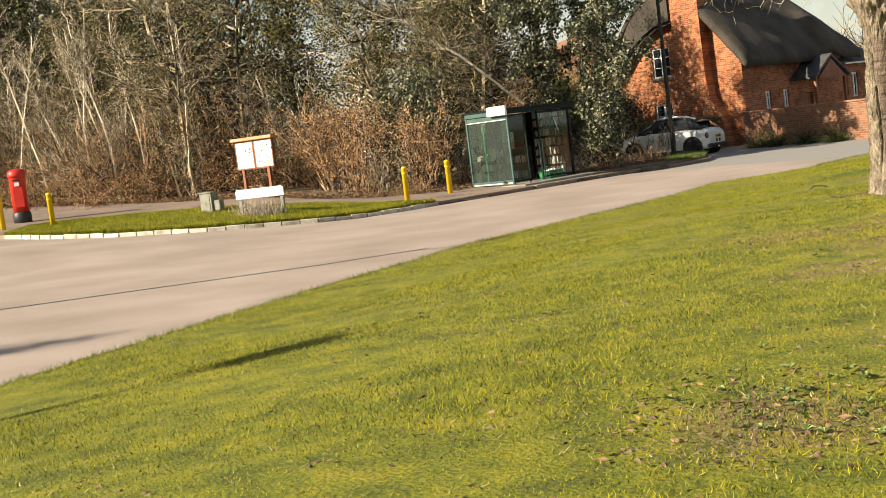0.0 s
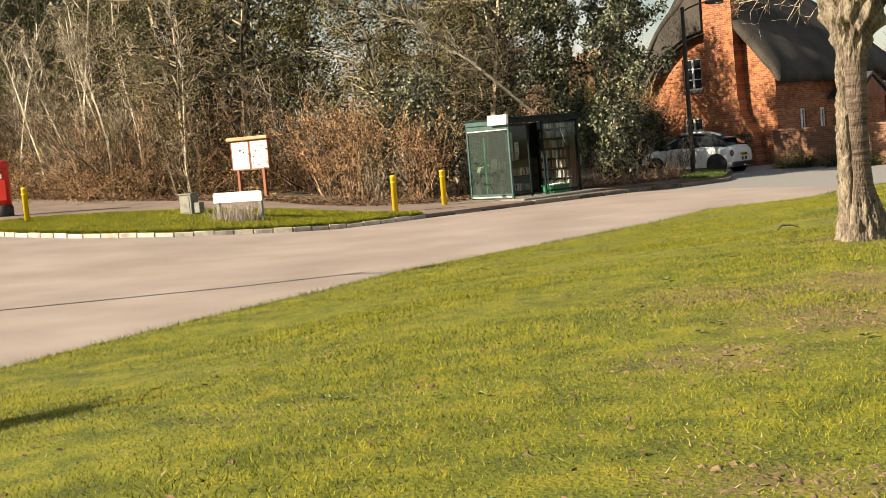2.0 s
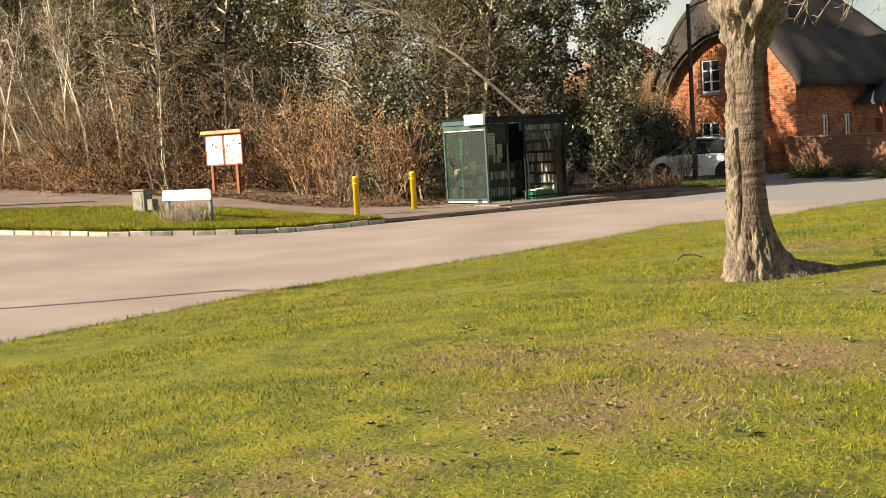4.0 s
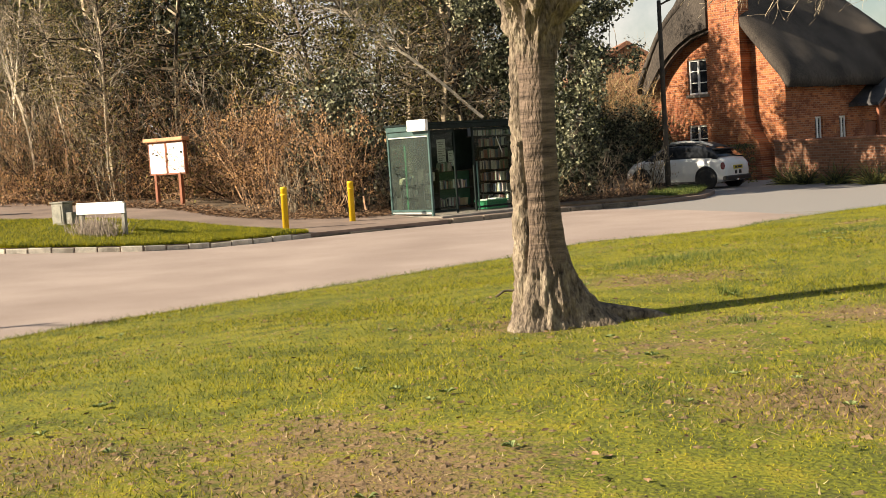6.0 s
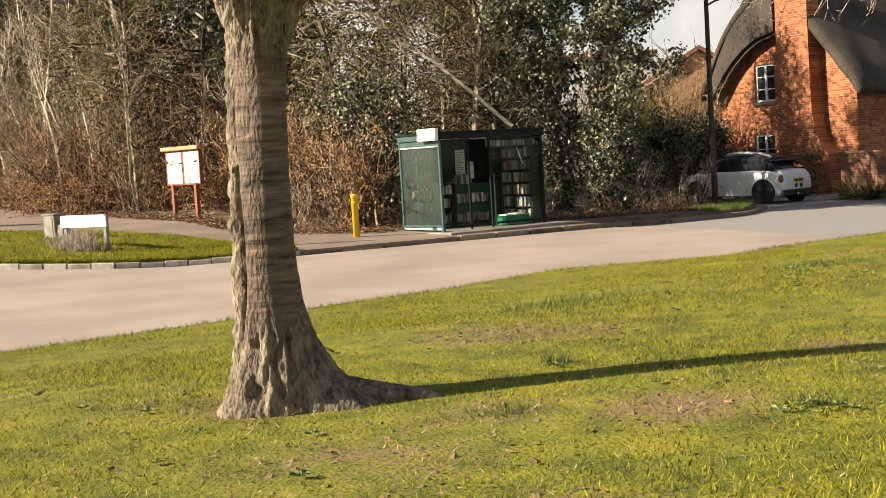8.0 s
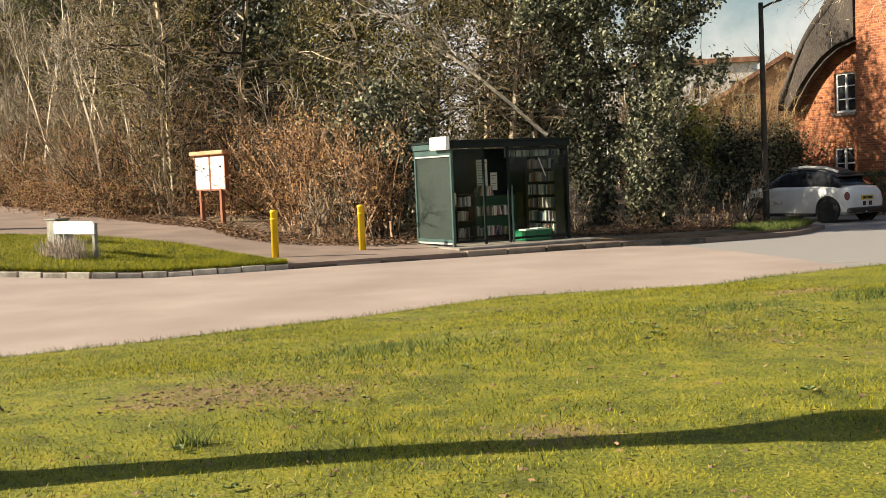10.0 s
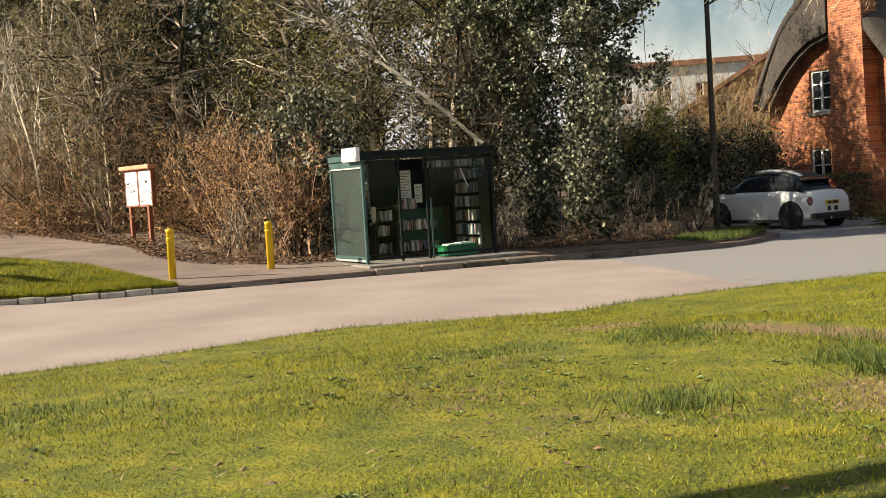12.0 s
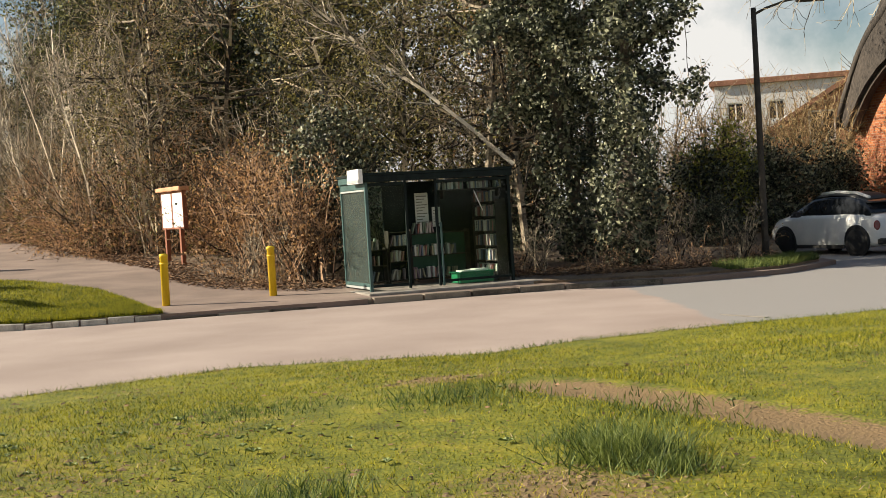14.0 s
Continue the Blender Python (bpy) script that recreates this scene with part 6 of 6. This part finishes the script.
        part("mirror", boxes(((0.55, s * 0.86, 0.98), (0.72, s * 1.04, 1.12)) if s > 0 else ((0.55, -1.04, 0.98), (0.72, -0.86, 1.12)), bevel=0.03), M_BLACK, ob)
    part("number_plate", boxes(((-2.0, -0.26, 0.62), (-1.955, 0.26, 0.74)), bevel=0.004), M_PLATE, ob, "yellow number plate, unreadable")
    part("plate_text", boxes(((-2.004, -0.2, 0.645), (-2.0005, 0.02, 0.715)), ((-2.004, 0.06, 0.645), (-2.0005, 0.2, 0.715))), M_BLACK, ob)
    part("bumper", boxes(((-2.03, -0.74, 0.27), (-1.85, 0.74, 0.42)), bevel=0.03), M_BLACK, ob)
    for s in (-1, 1):
        part("sill_trim", boxes(((-0.9, s * 0.84 - 0.02, 0.18), (0.8, s * 0.84 + 0.03, 0.27)), bevel=0.01), M_BLACK, ob)
        part("rear_stripe", boxes(((-1.995, s * 0.13 - 0.06, 0.46), (-1.90, s * 0.13 + 0.06, 0.58)), bevel=0.004), M_BLACK, ob)
    part("exhaust", tube(bmesh.new(), [(-2.07, 0.1, 0.28), (-1.9, 0.1, 0.28)], [0.035, 0.035], 10), M_CHROME, ob)
    return ob


parked_car()

# pale edging of worn stone and grit between lawn and road
qe = np.arange(3.0, 30.0, 0.25)
ee = np.interp(qe, NQ, NE) + 0.10 * np.sin(qe * 2.3) * np.sin(qe * 0.9 + 1) + 0.05 * np.sin(qe * 9.1)
ea, eb = ee - 0.055 - 0.02 * np.sin(qe * 5.7), ee + 0.05
tagged(strip("lawn_edging", np.c_[qe * NT[0] + ea * NN[0], qe * NT[1] + ea * NN[1]], np.c_[qe * NT[0] + eb * NN[0], qe * NT[1] + eb * NN[1]], road_z, 0.028, M_KERB, 320, 3, 0.1), "narrow pale worn edging beside the lawn", "edging")

# ---- grass, leaves, litter ----
rng = np.random.default_rng(5)


def blades(name, x, y, z, h, width, mat, label, lean=0.5):
    n = len(x)
    t = rng.uniform(0, 2 * math.pi, n)
    s = np.c_[np.cos(t), np.sin(t), np.zeros(n)] * (width / 2)[:, None]
    tip = np.c_[rng.normal(0, lean, (n, 2)) * h[:, None], h]
    base = np.c_[x, y, z]
    v = np.stack([base - s, base + s, base + tip], 1).reshape(-1, 3)
    ob = raw_part(name, v, np.arange(3 * n).reshape(n, 3), mat)
    return tagged(ob, label, "grass", kind="stuff")


def smooth_noise(x, y, k):
    return 0.5 + 0.25 * (np.sin(x * 1.7 * k + 1.3 * np.sin(y * 1.1 * k)) + np.sin(y * 1.9 * k + 1.7 * np.sin(x * 0.9 * k + 2)))


n = 760000
q = rng.uniform(1.5, 34.5, n)
d = 13.5 * rng.random(n) ** 0.9
e = np.interp(q, NQ, NE) + d
x, y = q * NT[0] + e * NN[0], q * NT[1] + e * NN[1]
keep = (rng.random(n) > 0.6 * wear(x, y) + 0.2 * (smooth_noise(x, y, 2.2) < 0.28)) & (away(x, y, PATHLINE) > 0.3)
x, y = x[keep], y[keep]
h = (0.011 + 0.027 * smooth_noise(x, y, 1.0) * rng.uniform(0.5, 1.4, len(x)))
blades("grass", x, y, lawn_z(x, y) - 0.004, h, rng.uniform(0.0035, 0.0075, len(x)), M_BLADE, "short mossy yellow-green grass of the lawn", 0.7)
n = 90000
q = rng.uniform(1.5, 34.5, n)
d = 13.5 * rng.random(n)
e = np.interp(q, NQ, NE) + d
x, y = q * NT[0] + e * NN[0], q * NT[1] + e * NN[1]
keep = rng.random(n) < 0.15 + 1.1 * wear(x, y) * (away(x, y, PATHLINE) > 0.45)
x, y = x[keep], y[keep]
blades("dry_grass", x, y, lawn_z(x, y) - 0.002, rng.uniform(0.008, 0.03, len(x)), rng.uniform(0.005, 0.012, len(x)), M_STRAW, "dead straw-coloured grass in the worn patches", 1.3)
# crumbs of bare soil
n = 60000
q = rng.uniform(1.5, 34.5, n)
d = 13.5 * rng.random(n)
e = np.interp(q, NQ, NE) + d
x, y = q * NT[0] + e * NN[0], q * NT[1] + e * NN[1]
keep = (rng.random(n) < 0.07 + 0.6 * wear(x, y)) & (away(x, y, PATHLINE) > 0.6)
x, y = x[keep], y[keep]
n = len(x)
corner = np.array([(1, 0, 0), (-0.5, 0.87, 0), (-0.5, -0.87, 0), (0, 0, 0.8)])
cv = np.c_[x, y, lawn_z(x, y) + 0.001][:, None, :] + corner * 0.004 + 0.022 * rng.random((n, 1, 1)) ** 2.5 * rng.uniform(0.6, 1.3, (n, 4, 3))
cf = (np.arange(n)[:, None, None] * 4 + np.array([(0, 1, 3), (1, 2, 3), (2, 0, 3)])).reshape(-1, 3)
tagged(raw_part("soil_crumbs", cv.reshape(-1, 3), cf, M_SOIL), "crumbs of dark bare soil in the worn turf", "soil", kind="stuff")
# longer tufts
cx, cy, cr_, ch_ = [], [], [], []
for a, b, r, hh, n in ((12.3, 21.9, 0.22, 0.16, 1300), (12.6, 21.65, 0.16, 0.1, 300), (12.0, 22.4, 0.3, 0.08, 500), (11.1, 20.9, 0.35, 0.1, 500), (6.9, 20.6, 0.7, 0.07, 900), (10.6, 23.6, 0.5, 0.08, 700), (9.2, 23.2, 0.7, 0.05, 900), (12.0, 23.2, 0.5, 0.06, 500), (7.19, 17.05, 0.07, 0.11, 90), (7.1, 15.6, 0.16, 0.05, 110), (8.6, 15.5, 0.18, 0.055, 120), (8.0, 14.3, 0.2, 0.05, 110), (1.4, 5.5, 0.5, 0.05, 420), (7.7, 12.5, 0.15, 0.06, 150), (6.4, 13.2, 0.2, 0.045, 90), (2.4, 11.4, 0.4, 0.04, 200)):
    g = rng.normal(0, 1, (n, 2)) * r * 0.55
    cx.append(a + g[:, 0]), cy.append(b + g[:, 1]), ch_.append(hh * rng.uniform(0.5, 1.15, n))
x, y, h = np.concatenate(cx), np.concatenate(cy), np.concatenate(ch_)
blades("tall_grass_tuft", x, y, lawn_z(x, y) - 0.004, h, rng.uniform(0.006, 0.011, len(x)), M_TUSSOCK, "tufts of long coarse green grass on the lawn", 0.6)
# ragged edge along the road
n = 9000
q = rng.uniform(1.5, 34.5, n)
e = np.interp(q, NQ, NE) + np.abs(rng.normal(0.02, 0.09, n))
x, y = q * NT[0] + e * NN[0], q * NT[1] + e * NN[1]
blades("edge_grass", x, y, lawn_z(x, y) - 0.02, rng.uniform(0.03, 0.1, n), rng.uniform(0.006, 0.012, n), M_TUSSOCK, "ragged grass along the road's edge", 0.6)
# island and far verge
n = 70000
u, k = rng.random(n), rng.random(n)
pa, pb_ = resample(isl, 400), resample(GRASSBACK, 400)
i = (u * 399).astype(int)
xy = pa[i] * (1 - k[:, None]) + pb_[i] * k[:, None]
blades("verge_grass", xy[:, 0], xy[:, 1], far_z(xy[:, 0], xy[:, 1]) + 0.03, rng.uniform(0.03, 0.075, n), rng.uniform(0.008, 0.016, n), M_BLADE, "short grass of the island", 0.6)
n = 9000
pa = resample(KERB[1:8], 2000)
i = rng.integers(0, 2000, n)
xy = pa[i] + np.array([-0.12, 0.2]) * rng.uniform(0.25, 0.7, n)[:, None]
blades("kerb_grass", xy[:, 0], xy[:, 1], far_z(xy[:, 0], xy[:, 1]) + 0.01, rng.uniform(0.05, 0.12, n), rng.uniform(0.01, 0.02, n), M_BLADE, "grass hanging over the kerb setts", 0.8)
n = 7000
u, k = 1 - 0.45 * rng.random(n) ** 1.5, rng.random(n)
pa, pb_ = resample(vr, 400), resample(vb, 400)
i = (u * 399).astype(int)
xy = pa[i] * (1 - k[:, None]) + pb_[i] * k[:, None]
blades("far_verge_grass", xy[:, 0], xy[:, 1], far_z(xy[:, 0], xy[:, 1]) + 0.045, rng.uniform(0.05, 0.2, n), rng.uniform(0.008, 0.016, n), M_TUSSOCK, "rough grass on the verge under the trees", 0.5)


def litter(name, x, y, z, size, mat, label):
    pl = Plant(int(len(x)) % 97)
    pl.leaves.append((np.c_[x, y, z], size, 0))
    v, f = pl.leaf()
    v = v.reshape(-1, 4, 3)
    c = v.mean(1, keepdims=True)
    v[..., 2] = c[..., 2] + 0.35 * (v[..., 2] - c[..., 2])
    return tagged(raw_part(name, v.reshape(-1, 3), f, mat), label, "dead leaves", kind="stuff")


n = 26000
pts = resample(BUSH, 2000)
i = rng.integers(300, 1990, n)
dd = np.abs(rng.normal(0, 1.0, n)) - 0.55
x, y = pts[i, 0] - 0.25 * dd, pts[i, 1] + 0.97 * dd
litter("leaf_litter", x, y, far_z(x, y) + 0.05 + 0.06 * rng.random(n), rng.uniform(0.05, 0.12, n), M_LITTER, "drift of dead leaves along the thicket's foot")
x = np.r_[rng.normal(1.5, 0.5, 260), rng.uniform(-1, 12, 1100), rng.normal(7.6, 0.7, 90)]
y = np.r_[rng.normal(5.5, 0.45, 260), rng.uniform(5, 26, 1100), rng.normal(13.2, 0.9, 90)]
ok = lawn_d(x, y) > 0.3
x, y = x[ok], y[ok]
litter("lawn_leaves", x, y, lawn_z(x, y) + 0.022, rng.uniform(0.02, 0.065, len(x)), M_LITTER, "scattered dead brown leaves on the lawn")
n = 40000
x, y = rng.uniform(-3, 13, n), rng.uniform(4.5, 28, n)
w = wear(x, y)
ok = (lawn_d(x, y) > 0.15) & (rng.random(n) < 0.05 + 1.3 * w) & (away(x, y, PATHLINE) > 0.5)
x, y = x[ok], y[ok]
litter("soil_crumbs", x, y, lawn_z(x, y) + 0.014, rng.uniform(0.015, 0.05, len(x)), M_LITTER, "dark crumbs of soil and worm casts on the lawn")
# flat rosettes of broad-leaved weeds
n = 330
wx, wy = rng.uniform(0, 12.5, n), rng.uniform(4.8, 25, n)
near_worn = wear(wx, wy) + 0.12 * rng.random(n) > 0.16
ok = (lawn_d(wx, wy) > 0.4) & near_worn
wx, wy = wx[ok], wy[ok]
wx, wy = np.r_[wx, rng.normal(9.7, 0.7, 40), rng.normal(8.6, 0.15, 10), rng.normal(1.6, 0.35, 26)], np.r_[wy, rng.normal(21.9, 0.5, 40), rng.normal(15.4, 0.12, 10), rng.normal(5.6, 0.3, 26)]
k = 9
ang = rng.uniform(0, 2 * math.pi, (len(wx), k))
size = rng.uniform(0.02, 0.05, (len(wx), 1)) * rng.uniform(0.6, 1.2, (len(wx), k))
dx, dy = np.cos(ang), np.sin(ang)
bx, by, bz = wx[:, None] + 0 * ang, wy[:, None] + 0 * ang, (lawn_z(wx, wy) + 0.012)[:, None] + 0 * ang
leafv = np.stack([np.stack([bx, by, bz], -1),
                  np.stack([bx + size * (0.6 * dx - 0.28 * dy), by + size * (0.6 * dy + 0.28 * dx), bz + 0.45 * size], -1),
                  np.stack([bx + size * dx, by + size * dy, bz + 0.3 * size], -1),
                  np.stack([bx + size * (0.6 * dx + 0.28 * dy), by + size * (0.6 * dy - 0.28 * dx), bz + 0.45 * size], -1)], 2).reshape(-1, 3)
tagged(raw_part("lawn_weeds", leafv, np.arange(len(leafv)).reshape(-1, 4), M_WEED), "flat rosettes of broad-leaved weeds in the lawn", "weeds", kind="stuff")
# clods of earth turned up in the worn turf
n = 110000
x, y = rng.uniform(-2, 13, n), rng.uniform(4.6, 26, n)
ok = (lawn_d(x, y) > 0.2) & (rng.random(n) < 0.02 + 1.5 * np.clip(wear(x, y) - 0.22, 0, 1)) & (away(x, y, PATHLINE) > 0.5)
x, y = x[ok], y[ok]
n = len(x)
hexa = np.array([(math.cos(t_), math.sin(t_), 0) for t_ in np.arange(5) * 1.2566] + [(0.2, 0.1, 0.42)])
cv = np.c_[x, y, lawn_z(x, y)][:, None, :] + hexa * (0.008 + 0.026 * rng.random((n, 1, 1)) ** 2.5) * rng.uniform(0.55, 1.35, (n, 6, 3))
cf = (np.arange(n)[:, None, None] * 6 + np.array([(0, 1, 5), (1, 2, 5), (2, 3, 5), (3, 4, 5), (4, 0, 5)])).reshape(-1, 3)
tagged(raw_part("earth_clods", cv.reshape(-1, 3), cf, M_CLOD), "small clods of brown earth in the worn turf", "soil", kind="stuff")
tw = bmesh.new()
tube(tw, [(5.26, 17.75, 0.015), (5.33, 17.83, 0.055), (5.44, 17.86, 0.05), (5.53, 17.82, 0.02)], [0.009, 0.012, 0.011, 0.007], 6)
tagged(part("fallen_stick", tw, M_DARKWOOD), "dark curved stick on the grass", "stick")
mk = bmesh.new()
box(mk, (-0.42, -0.035, 0), (0.42, 0.035, 0.006), m=pose(10.45, 32.95, float(road_z(10.4, 32.9)) + 0.004, 0, 0, -34))
tagged(part("road_marking", mk, M_CONCRETE), "worn white mark on the road", "road marking", kind="structure")
